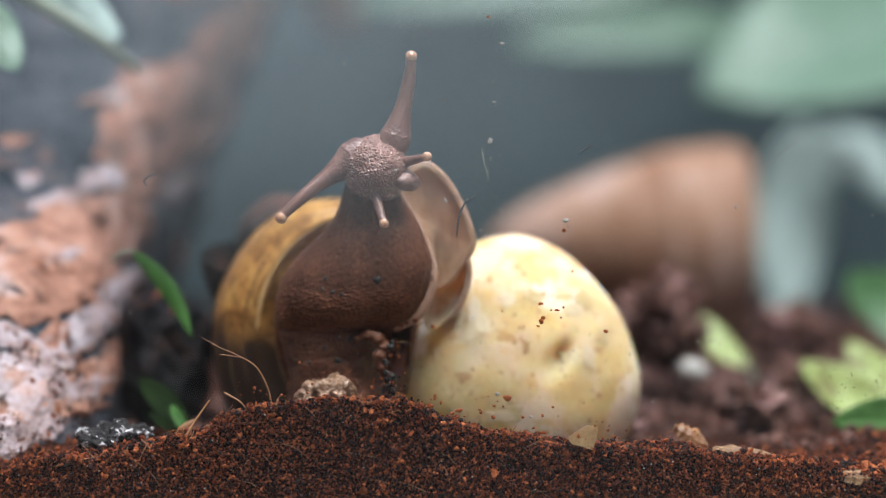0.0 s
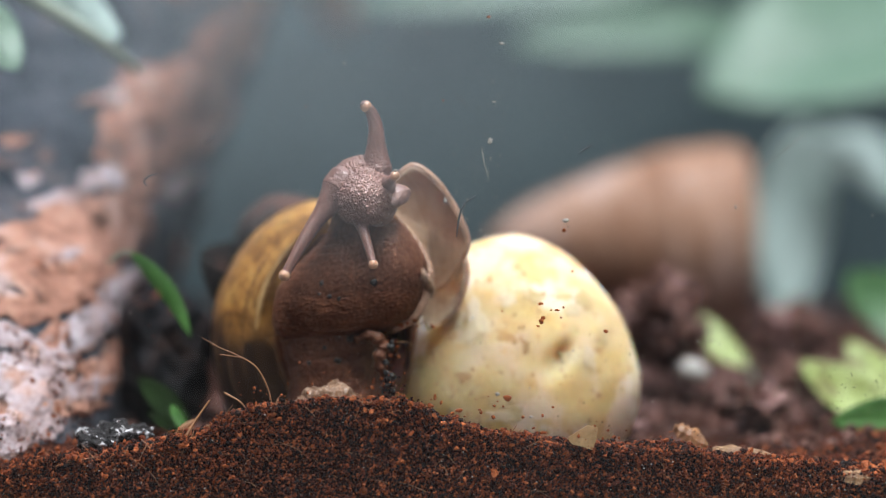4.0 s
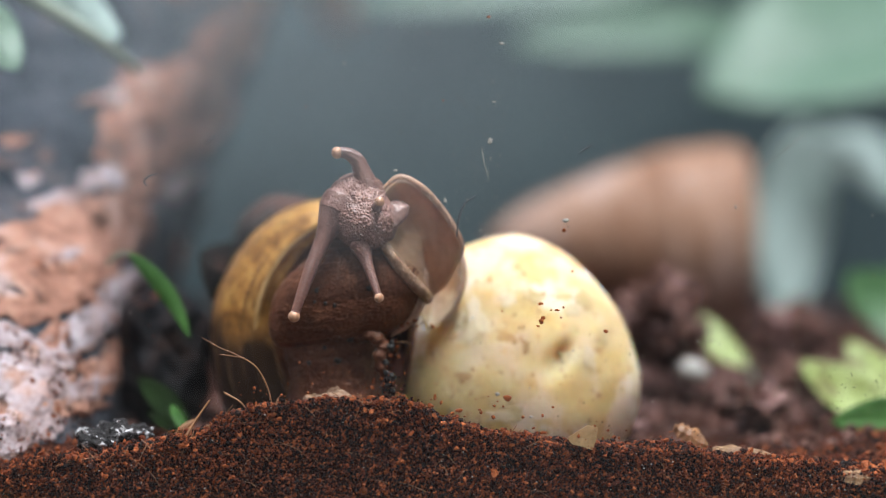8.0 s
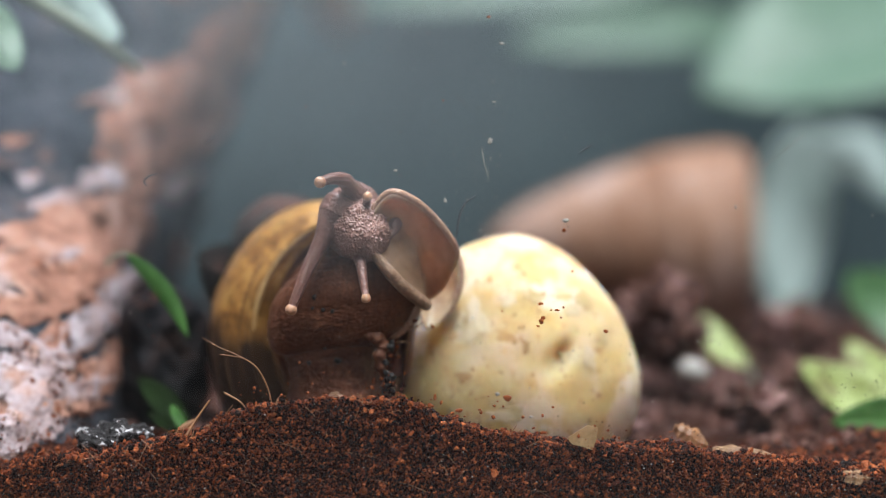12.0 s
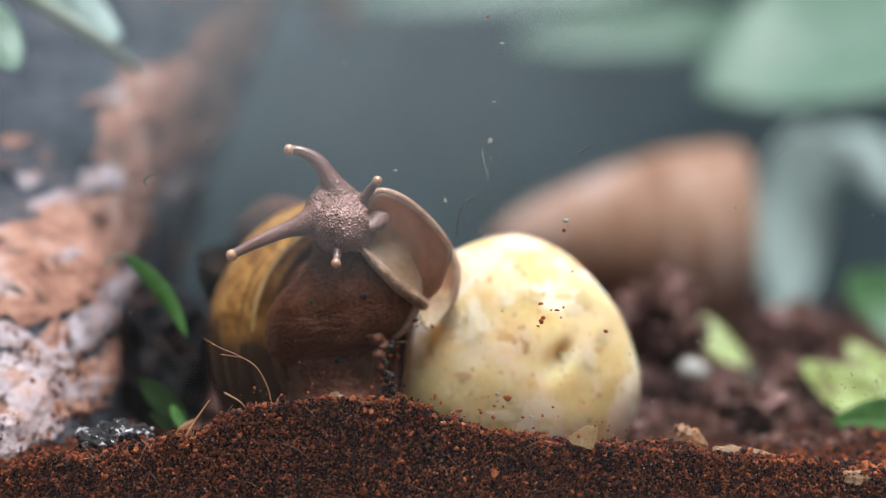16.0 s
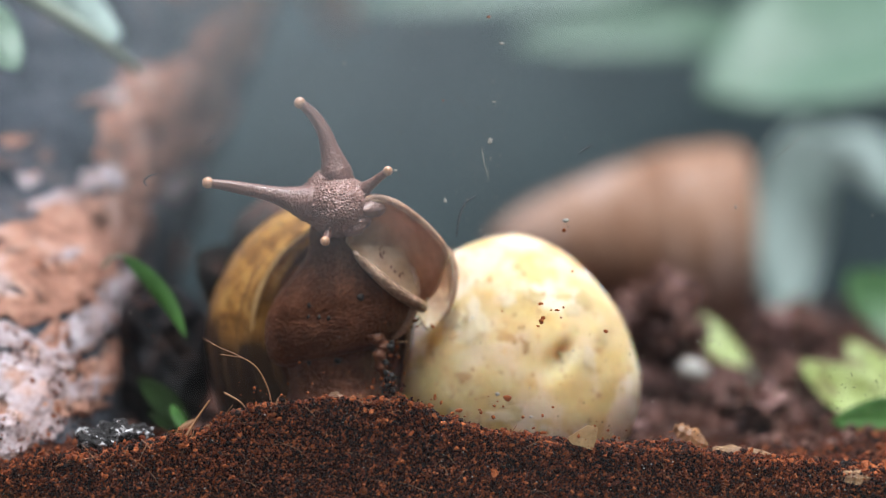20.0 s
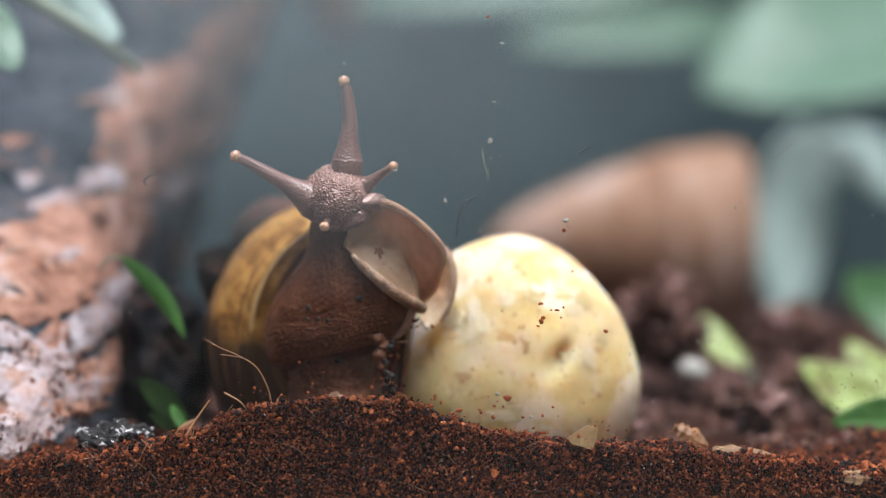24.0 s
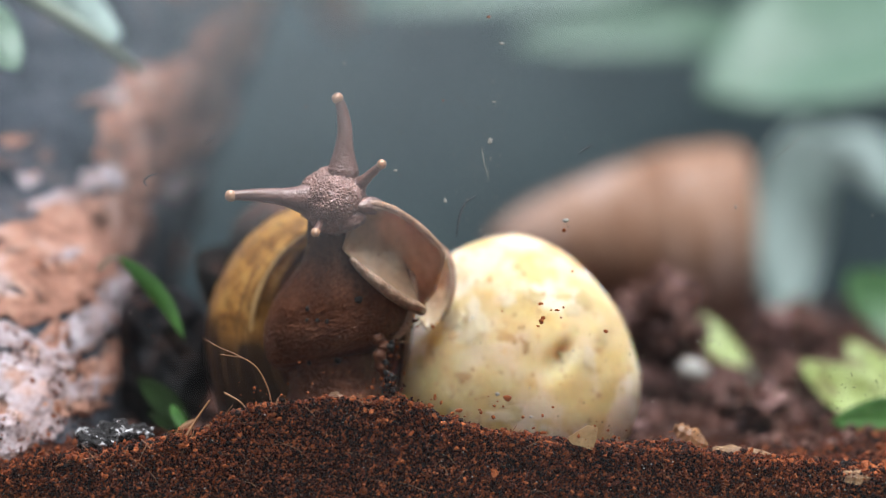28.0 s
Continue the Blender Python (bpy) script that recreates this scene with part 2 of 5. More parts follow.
def grid(rows, close_u=False, caps=False):
    """A bmesh from rows of points; close_u joins each row into a ring; caps close the first and the last ring."""
    bm = bmesh.new()
    vs = [[bm.verts.new(p) for p in r] for r in rows]
    w = len(rows[0])
    for a, b in zip(vs, vs[1:]):
        for i in range(w if close_u else w - 1):
            j = (i + 1) % w
            bm.faces.new((a[i], a[j], b[j], b[i]))
    if caps:
        bm.faces.new(list(reversed(vs[0])))
        bm.faces.new(vs[-1])
    bmesh.ops.recalc_face_normals(bm, faces=bm.faces)
    return bm


def lump(rx, ry, rz, rough=0.0, scale=200.0, seed=0.0, cuts=4, shape=None):
    """A rounded lump with radii and an uneven skin; shape may move its points."""
    bm = bmesh.new()
    bmesh.ops.create_icosphere(bm, subdivisions=cuts, radius=1.0)
    for v in bm.verts:
        p = Vector((v.co.x * rx, v.co.y * ry, v.co.z * rz))
        if rough:
            p += v.co * rough * noise.fractal(p * scale + Vector((seed, seed * 2, 0)), 0.8, 2.1, 3)
        v.co = shape(p) if shape else p
    return bm


def turned(profile, n=14):
    """A body turned round z from (radius, height) pairs, closed at both ends."""
    return grid([[(r * math.cos(a), r * math.sin(a), z) for a in np.linspace(0, 2 * math.pi, n, endpoint=False)] for r, z in profile], True, True)


def tube(points, radii, n=8):
    """A tube along points, with a radius at each."""
    pts = [Vector(p) for p in points]
    rows = []
    for i, p in enumerate(pts):
        d = (pts[min(i + 1, len(pts) - 1)] - pts[max(i - 1, 0)]).normalized()
        s = d.cross(Vector((0.13, 0.9, 0.31))).normalized()
        u = s.cross(d)
        r = radii[i] if isinstance(radii, (list, tuple)) else radii
        rows.append([p + (s * math.cos(a) + u * math.sin(a)) * r for a in np.linspace(0, 2 * math.pi, n, endpoint=False)])
    return grid(rows, True, True)


def smooth_line(points, n):
    """n points along a smooth curve through the given ones."""
    P = [Vector(p) for p in points]
    P = [2 * P[0] - P[1]] + P + [2 * P[-1] - P[-2]]
    out = []
    for k in range(n):
        f = k / (n - 1) * (len(P) - 3)
        i = min(int(f), len(P) - 4)
        t = f - i
        a, b, c, d = P[i:i + 4]
        out.append(0.5 * (2 * b + (c - a) * t + (2 * a - 5 * b + 4 * c - d) * t * t + (3 * b - a - 3 * c + d) * t ** 3))
    return out


def leaf_mesh(base, tip, width, side, sag=0.1, cup=0.15, blunt=0.8, at=None, wave=0.03, bend=0.0):
    """A leaf blade with thickness and a sunk midrib, from base to tip; side points across it."""
    base, tip = Vector(base), Vector(tip)
    o = Vector(at) if at is not None else Vector((0, 0, 0))
    d = tip - base
    L = d.length
    side = Vector(side)
    side = (side - d * side.dot(d) / L ** 2).normalized()
    nrm = side.cross(d).normalized()
    rows_a = []
    for i in range(17):
        t = i / 16
        w = width / 2 * (math.sin(math.pi * t ** blunt) ** 0.75 if 0 < t < 1 else 0) + width * 0.015
        c = base + d * t + nrm * (sag * L * math.sin(math.pi * t)) + side * (bend * L * math.sin(math.pi * t))
        ra, rb = [], []
        for j in range(-6, 7):
            s = j / 6
            lift = cup * w * (s * s) - 0.03 * width * math.exp(-(s * 6) ** 2) + wave * width * math.sin(9 * t + 3 * s) * abs(s)
            p = c + side * (w * s) + nrm * lift
            ra.append(p - o)
            rb.append(p - nrm * 0.0006 - o)
        rows_a.append(ra + rb[::-1])
    return grid(rows_a, True, True)


def spiral_shell(unit, turns=4.5, whorl=1.62, axial=1.35, high=3.0, radial=0.72):
    """A coiled shell with its apex up +z, its last whorl open at the mouth."""
    k = math.log(whorl) / (2 * math.pi)
    n = int(turns * 26)
    rows = []
    for i in range(n + 1):
        th = (i - n) / 26 * 2 * math.pi
        s = math.exp(k * th)
        c, sn = math.cos(th), math.sin(th)
        row = []
        for j in range(18):
            a = 2 * math.pi * j / 18
            rr = (radial + math.cos(a)) * s * (1 + 0.012 * math.sin(i * 2.3))
            row.append((unit * rr * c, unit * rr * sn, unit * s * (-high + axial * math.sin(a))))
        rows.append(row)
    return grid(rows, True, False)


# ---- the setting ----
def slab(name, x0, x1, y0, y1, z0, z1, material):
    bm = bmesh.new()
    bmesh.ops.create_cube(bm, size=1)
    for v in bm.verts:
        v.co = ((v.co.x + 0.5) * (x1 - x0) + x0, (v.co.y + 0.5) * (y1 - y0) + y0, (v.co.z + 0.5) * (z1 - z0) + z0)
    ob = part(name, bm, material)
    for p in ob.data.polygons:
        p.use_smooth = False
    return ob


tagged(slab("floor", -2.5, 2.5, -2.5, 2.5, -0.06, -0.02, TABLE), "dark table top under the terrarium", "floor", kind="structure")
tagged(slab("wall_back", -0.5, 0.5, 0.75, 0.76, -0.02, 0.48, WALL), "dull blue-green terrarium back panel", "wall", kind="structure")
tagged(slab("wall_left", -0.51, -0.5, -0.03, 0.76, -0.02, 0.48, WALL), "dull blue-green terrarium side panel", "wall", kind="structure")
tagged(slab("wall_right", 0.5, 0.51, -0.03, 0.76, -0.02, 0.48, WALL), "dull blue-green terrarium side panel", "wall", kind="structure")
pane = tagged(slab("window_1", -0.5, 0.5, -0.036, -0.032, -0.02, 0.36, GLASS), "dusty terrarium front glass with dried specks", "glass", kind="structure")
pane.visible_shadow = False

# Unseen walls, added to narrow the open sky and darken glass reflections.
SKY_BLOCK = matter("sky_block_grey", [(0.022, 0.024, 0.026), (0.036, 0.038, 0.04)], 0.4, 0.8, 0.2, 0.01)
for name, box in (("added_wall_north", (-2.5, 2.5, 2.5, 2.6, -0.06, 4.5)), ("added_wall_south", (-2.5, 2.5, -2.6, -2.5, -0.06, 4.0)),
                  ("added_wall_east", (2.5, 2.6, -2.6, 2.6, -0.06, 4.5)), ("added_wall_west", (-2.6, -2.5, -2.6, 2.6, -0.06, 4.5))):
    tagged(slab(name, *box, SKY_BLOCK), "unseen dark grey wall added to limit sky light and reflections", "wall", kind="structure")

FRONT = [(-0.5, 0.012)] + [(-0.10374, 0.0124), (-0.07982, 0.01529), (-0.06723, 0.01743), (-0.05716, 0.01995), (-0.04205, 0.02587), (-0.02316, 0.02864), (-0.01057, 0.02776), (0.00201, 0.02285), (0.01209, 0.02033), (0.02719, 0.01857), (0.04608, 0.01781), (0.06496, 0.01529), (0.10273, 0.01202)] + [(0.5, 0.012)]


def ground_z(x, y):
    """The height of the soil: a heap against the glass, uneven and lower behind it."""
    for (xa, za), (xb, zb) in zip(FRONT, FRONT[1:]):
        if xa <= x <= xb:
            t = (x - xa) / (xb - xa)
            t = t * t * (3 - 2 * t)
            front = za + (zb - za) * t
            break
    f = min(1, max(0, (y + 0.024) / 0.035))
    f = f * f * (3 - 2 * f)
    back = 0.0145 + 0.004 * noise.noise(Vector((x * 18, y * 18, 0.3))) + 0.012 * max(0, min(1, (y - 0.05) / 0.25))
    fine = 0.0016 * noise.fractal(Vector((x * 120, y * 120, 1.7)), 0.9, 2.0, 3)
    return front * (1 - f) + back * f + fine


def build_ground():
    xs = np.concatenate([np.linspace(-0.5, -0.13, 24), np.linspace(-0.127, 0.127, 170), np.linspace(0.13, 0.5, 24)])
    ys = np.concatenate([np.linspace(-0.0288, 0.06, 60), np.linspace(0.065, 0.75, 60)])
    rows = [[(x, -0.0288, -0.02) for x in xs], [(x, -0.0290, 0.004) for x in xs]]
    rows += [[(x, y, ground_z(x, y)) for x in xs] for y in ys]
    g = part("ground", grid(rows), SOIL)
    tagged(g, "moist red-brown crumbly soil heaped against the glass", "soil", kind="structure")


build_ground()


def crumbs(name, spots, sizes, material, label, kind="stuff", category="soil"):
    """Many small angular crumbs joined into one mesh."""
    bm = bmesh.new()
    bmesh.ops.create_icosphere(bm, subdivisions=1, radius=1)
    bm.verts.ensure_lookup_table()
    V = np.array([v.co[:] for v in bm.verts])
    F = np.array([[v.index for v in f.verts] for f in bm.faces])
    bm.free()
    rng = np.random.default_rng(5)
    m, k = len(spots), len(V)
    S = V[None] * (1 + rng.uniform(-0.55, 0.5, (m, k, 1))) * rng.uniform(0.55, 1.25, (m, 1, 3))
    q = rng.normal(size=(m, 4)); q /= np.linalg.norm(q, axis=1, keepdims=True)
    a, b, c, d = q.T
    R = np.stack([np.stack([1 - 2 * (c * c + d * d), 2 * (b * c - d * a), 2 * (b * d + c * a)], -1),
                  np.stack([2 * (b * c + d * a), 1 - 2 * (b * b + d * d), 2 * (c * d - b * a)], -1),
                  np.stack([2 * (b * d - c * a), 2 * (c * d + b * a), 1 - 2 * (b * b + c * c)], -1)], 1)
    W = np.einsum("mij,mkj->mki", R, S) * np.asarray(sizes)[:, None, None] + np.asarray(spots)[:, None]
    me = bpy.data.meshes.new(name)
    faces = (F[None] + (np.arange(m) * k)[:, None, None]).reshape(-1, 3)
    me.from_pydata(W.reshape(-1, 3).tolist(), [], faces.tolist())
    me.materials.append(material)
    return tagged(new(name, me), label, category, kind=kind)


CLUSTERS = [(*(-0.01234, -0.01, 0.03588), 0.0012, 0.004, 90), (*(-0.01302, -0.014, 0.02959), 0.002, 0.002, 80), (*(-0.00776, -0.009, 0.04438), 0.0015, 0.0007, 25), (*(0.03806, -0.02, 0.01713), 0.006, 0.0008, 60)]


def soil_crumbs():
    rng = np.random.default_rng(11)
    spots, sizes = [], []
    while len(spots) < 76000:
        x = rng.uniform(-0.115, 0.115)
        top = ground_z(x, -0.03)
        z = rng.uniform(0.0, top + 0.0004)
        spots.append((x, -0.0299 + rng.uniform(-0.0012, 0.0008), z))
        sizes.append(0.00009 + 0.0004 * rng.random() ** 4.5 + (0.0006 * rng.random() if rng.random() < 0.012 else 0))
    while len(spots) < 102000:
        x, y = rng.uniform(-0.12, 0.12), -0.0295 + 0.055 * rng.random() ** 1.8
        s = 0.00013 + 0.00075 * rng.random() ** 4.2
        spots.append((x, y, ground_z(x, y) + s * rng.uniform(-0.3, 0.7)))
        sizes.append(s)
    far, far_sizes = [], []
    while len(far) < 9000:
        x, y = rng.uniform(-0.22, 0.25), 0.015 + 0.385 * rng.random() ** 1.3
        s = (0.0005 + 0.004 * rng.random() ** 4) * min(1.0, 0.4 + y * 6)
        far.append((x, y, ground_z(x, y) + s * 0.3))
        far_sizes.append(s)
    crumbs("soil_lumps", far, far_sizes, CLOD, "dark purplish-brown soil lumps strewn behind the potato")
    # pale grains that paint the sparkle of the wet soil by the glass
    grains = []
    for _ in range(420):
        x = rng.uniform(-0.1, 0.1)
        grains.append((x, -0.0309 - 0.0004 * rng.random(), rng.uniform(0.003, ground_z(x, -0.03))))
    crumbs("glint_grains", grains, 0.00004 + 0.00012 * rng.random(420) ** 2, PEBBLE, "tiny pale grains standing in for glints on the wet soil", category="sand")
    strands = []
    for _ in range(170):
        x, y = rng.uniform(-0.1, 0.1), -0.0306 + 0.004 * rng.random() ** 3
        z = rng.uniform(0.004, 1.0) * (ground_z(x, -0.03) + 0.001)
        w, ln = rng.uniform(-1.2, 1.2), 0.001 + 0.004 * rng.random() ** 2
        d = Vector((math.cos(w) * ln, rng.normal(0, 0.0003), math.sin(w) * ln))
        mid = Vector((rng.normal(0, 0.0004), 0, rng.normal(0, 0.0004)))
        c = Vector((x, y, z))
        strands.append([c - d, c + mid, c + d])
    for _ in range(46):
        x = rng.uniform(-0.09, 0.07)
        w, ln = rng.uniform(0.3, 2.8), 0.0012 + 0.003 * rng.random() ** 2
        c = Vector((x, -0.0297, ground_z(x, -0.03) - 0.0004))
        d = Vector((math.cos(w) * ln, rng.normal(0, 0.0003), math.sin(w) * ln))
        strands.append([c, c + d * 0.5 + Vector((rng.normal(0, 0.0005), 0, 0.0003)), c + d])
    bm = bmesh.new()
    for line in strands:
        one = tube(smooth_line(line, 6), 0.00006 + 0.00005 * rng.random(), 4)
        me = bpy.data.meshes.new("strand")
        one.to_mesh(me)
        one.free()
        bm.from_mesh(me)
        bpy.data.meshes.remove(me)
    tagged(part("root_hairs", bm, FIBRE), "fine brown root hairs among the soil crumbs", "root", kind="stuff")
    for cx, cy, cz, sx, sz, num in CLUSTERS:
        for _ in range(num):
            spots.append((rng.normal(cx, sx), rng.normal(cy, 0.0012), rng.normal(cz, sz)))
            sizes.append(0.0002 + 0.0005 * rng.random() ** 3)
    for _ in range(110):
        x = rng.uniform(-0.11, 0.11)
        top, wide = ground_z(x, -0.03) + rng.uniform(-0.0004, 0.0011), rng.uniform(0.0003, 0.001)
        for _ in range(26):
            spots.append((x + rng.normal(0, wide), -0.0295 + rng.normal(0, 0.0004), top + rng.normal(0, wide * 0.7)))
            sizes.append(0.00012 + 0.0003 * rng.random() ** 3)
    for _ in range(420):
        x = rng.uniform(-0.112, 0.112)
        z, wide = rng.uniform(0.0, 1.0) * ground_z(x, -0.03), rng.uniform(0.0003, 0.0013)
        for _ in range(22):
            spots.append((x + rng.normal(0, wide), -0.0303 + rng.normal(0, 0.0003), z + rng.normal(0, wide * 0.6)))
            sizes.append(0.00012 + 0.00038 * rng.random() ** 3)
    crumbs("soil_crumbs", spots, sizes, CRUMB, "loose red-brown and black soil crumbs lying on the soil")


soil_crumbs()


# ---- the potato ----
def build_potato():
    at = Vector((0.01797, 0.024, 0.03126))
    po = thing("potato", (at.x, at.y, at.z - 0.033), "yellow waxy potato with flaking skin half sunk in soil", "potato")
    hollow = Vector((0.02753, -0.001, 0.03647)) - at

    def shape(p):
        if p.x < 0:
            p = Vector((p.x * (1 + 0.17 * min(1.0, max(0.0, (0.014 - p.z) / 0.02))), p.y, p.z))
        if p.x > 0 and p.z > 0:
            p = p * (1 - 0.1 * p.x * p.z / (p.x ** 2 + p.z ** 2 + p.y ** 2))
        d = (p - hollow)
        along = d.x * 0.6 + d.z * 0.8
        across = d.x * 0.8 - d.z * 0.6
        if p.y < 0:
            g = math.exp(-(along / 0.0044) ** 2 - (across / 0.0021) ** 2)
            p = p + Vector((0.1, 0.95, 0.1)) * 0.0042 * g
            g = math.exp(-((along + 0.006) / 0.006) ** 2 - ((across - 0.003) / 0.006) ** 2)
            p = p - Vector((0, 1, 0)) * 0.0006 * g
        return p + Vector((0, 0, 0.033))
    part("skin", lump(0.0308, 0.027, 0.034, 0.0014, 30, 3.0, 6, shape), POTATO, po)

    def surface(v, lift):
        p = Vector((v.x * 0.0308, v.y * 0.027, v.z * 0.034))
        return shape(p + v * (0.0014 * noise.fractal(p * 30 + Vector((3.0, 6.0, 0)), 0.8, 2.1, 3) + lift))

    def flake(name, x, z, wx, wz, lift, material, seed, label):
        """A thin ragged patch that lies on the potato's skin."""
        rings = []
        for s, h in ((0.03, 1.0), (0.3, 1.0), (0.6, 1.0), (0.85, 0.9), (0.97, 0.7), (1.0, -1.5)):
            ring = []
            for k in range(40):
                w = 2 * math.pi * k / 40
                f = s * (1 + 0.75 * noise.fractal(Vector((math.cos(w) * 1.4, math.sin(w) * 1.4, seed)), 0.7, 2.0, 4))
                vx, vz = x + wx * math.cos(w) * f, z + wz * math.sin(w) * f
                v = Vector((vx, -math.sqrt(max(0.02, 1 - vx * vx - vz * vz)), vz)).normalized()
                ring.append(surface(v, lift * h))
            rings.append(ring)
        part(name, grid(rings, True, True), material, po, label)

    for i, (x, z, wx, wz) in enumerate(((-0.22, 0.69, 0.035, 0.03), (0.2, 0.6, 0.03, 0.035), (0.02, 0.36, 0.05, 0.02), (-0.5, 0.3, 0.06, 0.05), (-0.38, 0.02, 0.08, 0.05), (0.62, -0.12, 0.03, 0.03), (0.05, 0.22, 0.05, 0.06))):
        flake("scab", x, z, wx * 0.7, wz * 0.7, 0.00006, SCAB, 1.7 * i, "brown rough scab")
    for i, (x, z, wx, wz) in enumerate(((-0.52, 0.42, 0.09, 0.1), (0.94, -0.14, 0.05, 0.05), (0.45, 0.5, 0.08, 0.06), (-0.12, -0.25, 0.1, 0.06), (0.55, 0.15, 0.07, 0.1))):
        flake("peel_flake", x, z, wx * 0.8, wz * 0.8, 0.0001, PEEL_THIN, 9 + 2.3 * i, "pale loose flake of skin")
    rng = random.Random(17)
    for i in range(12):
        x, z = rng.uniform(-0.55, 0.75), rng.uniform(-0.3, 0.8)
        if x * x + z * z < 0.8:
            flake("peel_flake", x, z, rng.uniform(0.03, 0.09), rng.uniform(0.03, 0.08), 0.00007, rng.choice((PEEL_THIN, PEEL_DULL)), 70 + 1.7 * i, "pale loose flake of skin")
    for i in range(46):
        x, z, w = rng.uniform(-0.75, 0.85), rng.uniform(-0.35, 0.85), rng.choice((0.006, 0.008, 0.011, 0.016))
        if x * x + z * z < 0.9:
            flake("lenticel", x, z, w, w * rng.uniform(0.6, 1.3), 0.00005, SCAB, 40 + 1.3 * i, "small brown corky spot")
    flake("eye_pit", hollow.x / 0.0308, hollow.z / 0.034, 0.035, 0.06, 0.00008, PIT, 31.0, "olive-brown sunken eye of the potato")
    return po


potato = build_potato()


# ---- how the snail moves ----
def flow(rows, t):
    """A place along rows of (seconds, x, y, z), glided through smoothly."""
    if t <= rows[0][0]:
        return Vector(rows[0][1:])
    if t >= rows[-1][0]:
        return Vector(rows[-1][1:])
    i = max(k for k in range(len(rows) - 1) if rows[k][0] <= t)
    a, b = rows[i], rows[i + 1]
    h = b[0] - a[0]
    f = (t - a[0]) / h
    pa, pb = Vector(a[1:]), Vector(b[1:])
    before = rows[i - 1] if i else a
    after = rows[i + 2] if i + 2 < len(rows) else b
    va = (pb - Vector(before[1:])) / max(b[0] - before[0], 1e-6) * h
    vb = (Vector(after[1:]) - pa) / max(after[0] - a[0], 1e-6) * h
    return pa * (2 * f ** 3 - 3 * f ** 2 + 1) + va * (f ** 3 - 2 * f ** 2 + f) + pb * (3 * f ** 2 - 2 * f ** 3) + vb * (f ** 3 - f ** 2)


HEAD = [(0, -0.01548, -0.0145, 0.08073), (1, -0.01652, -0.0145, 0.07956), (2, -0.0173, -0.0145, 0.07826), (3, -0.01834, -0.0145, 0.0767), (3.5, -0.0186, -0.0145, 0.07591), (5.5, -0.01873, -0.0145, 0.07331), (7, -0.01899, -0.0145, 0.07149), (8, -0.01899, -0.0145, 0.07045), (9, -0.01925, -0.0145, 0.06915), (10, -0.01951, -0.0145, 0.06837), (12, -0.02003, -0.0145, 0.06759), (14.5, -0.02237, -0.0145, 0.06785), (15, -0.02289, -0.0145, 0.06798), (16, -0.02354, -0.0145, 0.06876), (17, -0.0238, -0.0145, 0.06967), (18, -0.0238, -0.0145, 0.07058), (20, -0.02393, -0.0145, 0.07201), (21.5, -0.02393, -0.0145, 0.0724), (23.5, -0.0238, -0.0145, 0.07318), (25, -0.02393, -0.0145, 0.07305), (28, -0.02458, -0.0145, 0.07253)]
HEAD_TURN = [(0, 0, 8, 0), (3, 20, 28, 0), (6, 26, 45, 0), (8, 30, 52, 0), (12, 35, 52, 0), (15, 30, 30, 0), (18, 20, 18, 0), (21, 20, 5, 0), (28, 16, 0, 0)]
CHEST = [(0, -0.02689, -0.015, 0.05537), (3, -0.02741, -0.015, 0.05485), (6, -0.02819, -0.015, 0.05395), (8, -0.02871, -0.015, 0.05317), (12, -0.02923, -0.015, 0.05187), (15, -0.02975, -0.015, 0.05109), (17, -0.03001, -0.015, 0.05083), (20, -0.03027, -0.015, 0.05044), (24, -0.03053, -0.015, 0.05005), (28, -0.03066, -0.015, 0.04979)]
SHELL_MOVE = [(0, -0.02619, 0.02, 0.03846), (6, -0.02646, 0.02, 0.03832), (12, -0.02702, 0.02, 0.03804), (18, -0.02744, 0.02, 0.03776), (28, -0.02772, 0.02, 0.03762)]
SOLE_MOVE = [(0, -0.0012, -0.002, 0.04613), (6, -0.00133, -0.002, 0.04586), (12, -0.0016, -0.002, 0.04533), (18, -0.00187, -0.002, 0.04493), (28, -0.00213, -0.002, 0.04453)]
SOLE_END_TURN = [(0, 0, 0, 0), (6, 4, 0, 0), (12, 8, 0, 0), (18, 13, 0, 0), (28, 17, 0, 0)]
SOLE_TURN = [(0, 0, 0, 0), (3, 3, 4, 0), (6, 6, 14, 0), (8, 9, 20, 0), (12, 13, 29, 0), (15, 16, 24, 0), (18, 20, 26, 0), (21, 21, 26, 0), (28, 23, 28, 0)]
UL_TIP = [(0, -0.03669, -0.021, 0.06906), (1, -0.03682, -0.021, 0.06598), (2, -0.03669, -0.021, 0.06251), (3, -0.03605, -0.021, 0.05879), (3.5, -0.03605, -0.021, 0.05725), (5.5, -0.03494, -0.024, 0.05257), (7, -0.03417, -0.024, 0.04963), (8, -0.03367, -0.022, 0.04676), (9, -0.03316, -0.022, 0.046), (10, -0.03336, -0.021, 0.04686), (12, -0.03439, -0.021, 0.04827), (12.5, -0.03631, -0.021, 0.04943), (14.5, -0.04349, -0.021, 0.05456), (15, -0.04503, -0.021, 0.05648), (16, -0.04786, -0.021, 0.06059), (17, -0.05055, -0.021, 0.06457), (18, -0.05248, -0.021, 0.06944), (19, -0.05337, -0.021, 0.07278), (20, -0.05325, -0.021, 0.07701), (21, -0.05222, -0.021, 0.07971), (21.5, -0.05183, -0.021, 0.08048), (23.5, -0.04811, -0.021, 0.08304), (24, -0.04696, -0.021, 0.08304), (25, -0.04619, -0.021, 0.08176), (26, -0.0467, -0.021, 0.07829), (27, -0.04734, -0.021, 0.07599), (28, -0.04811, -0.021, 0.07406)]
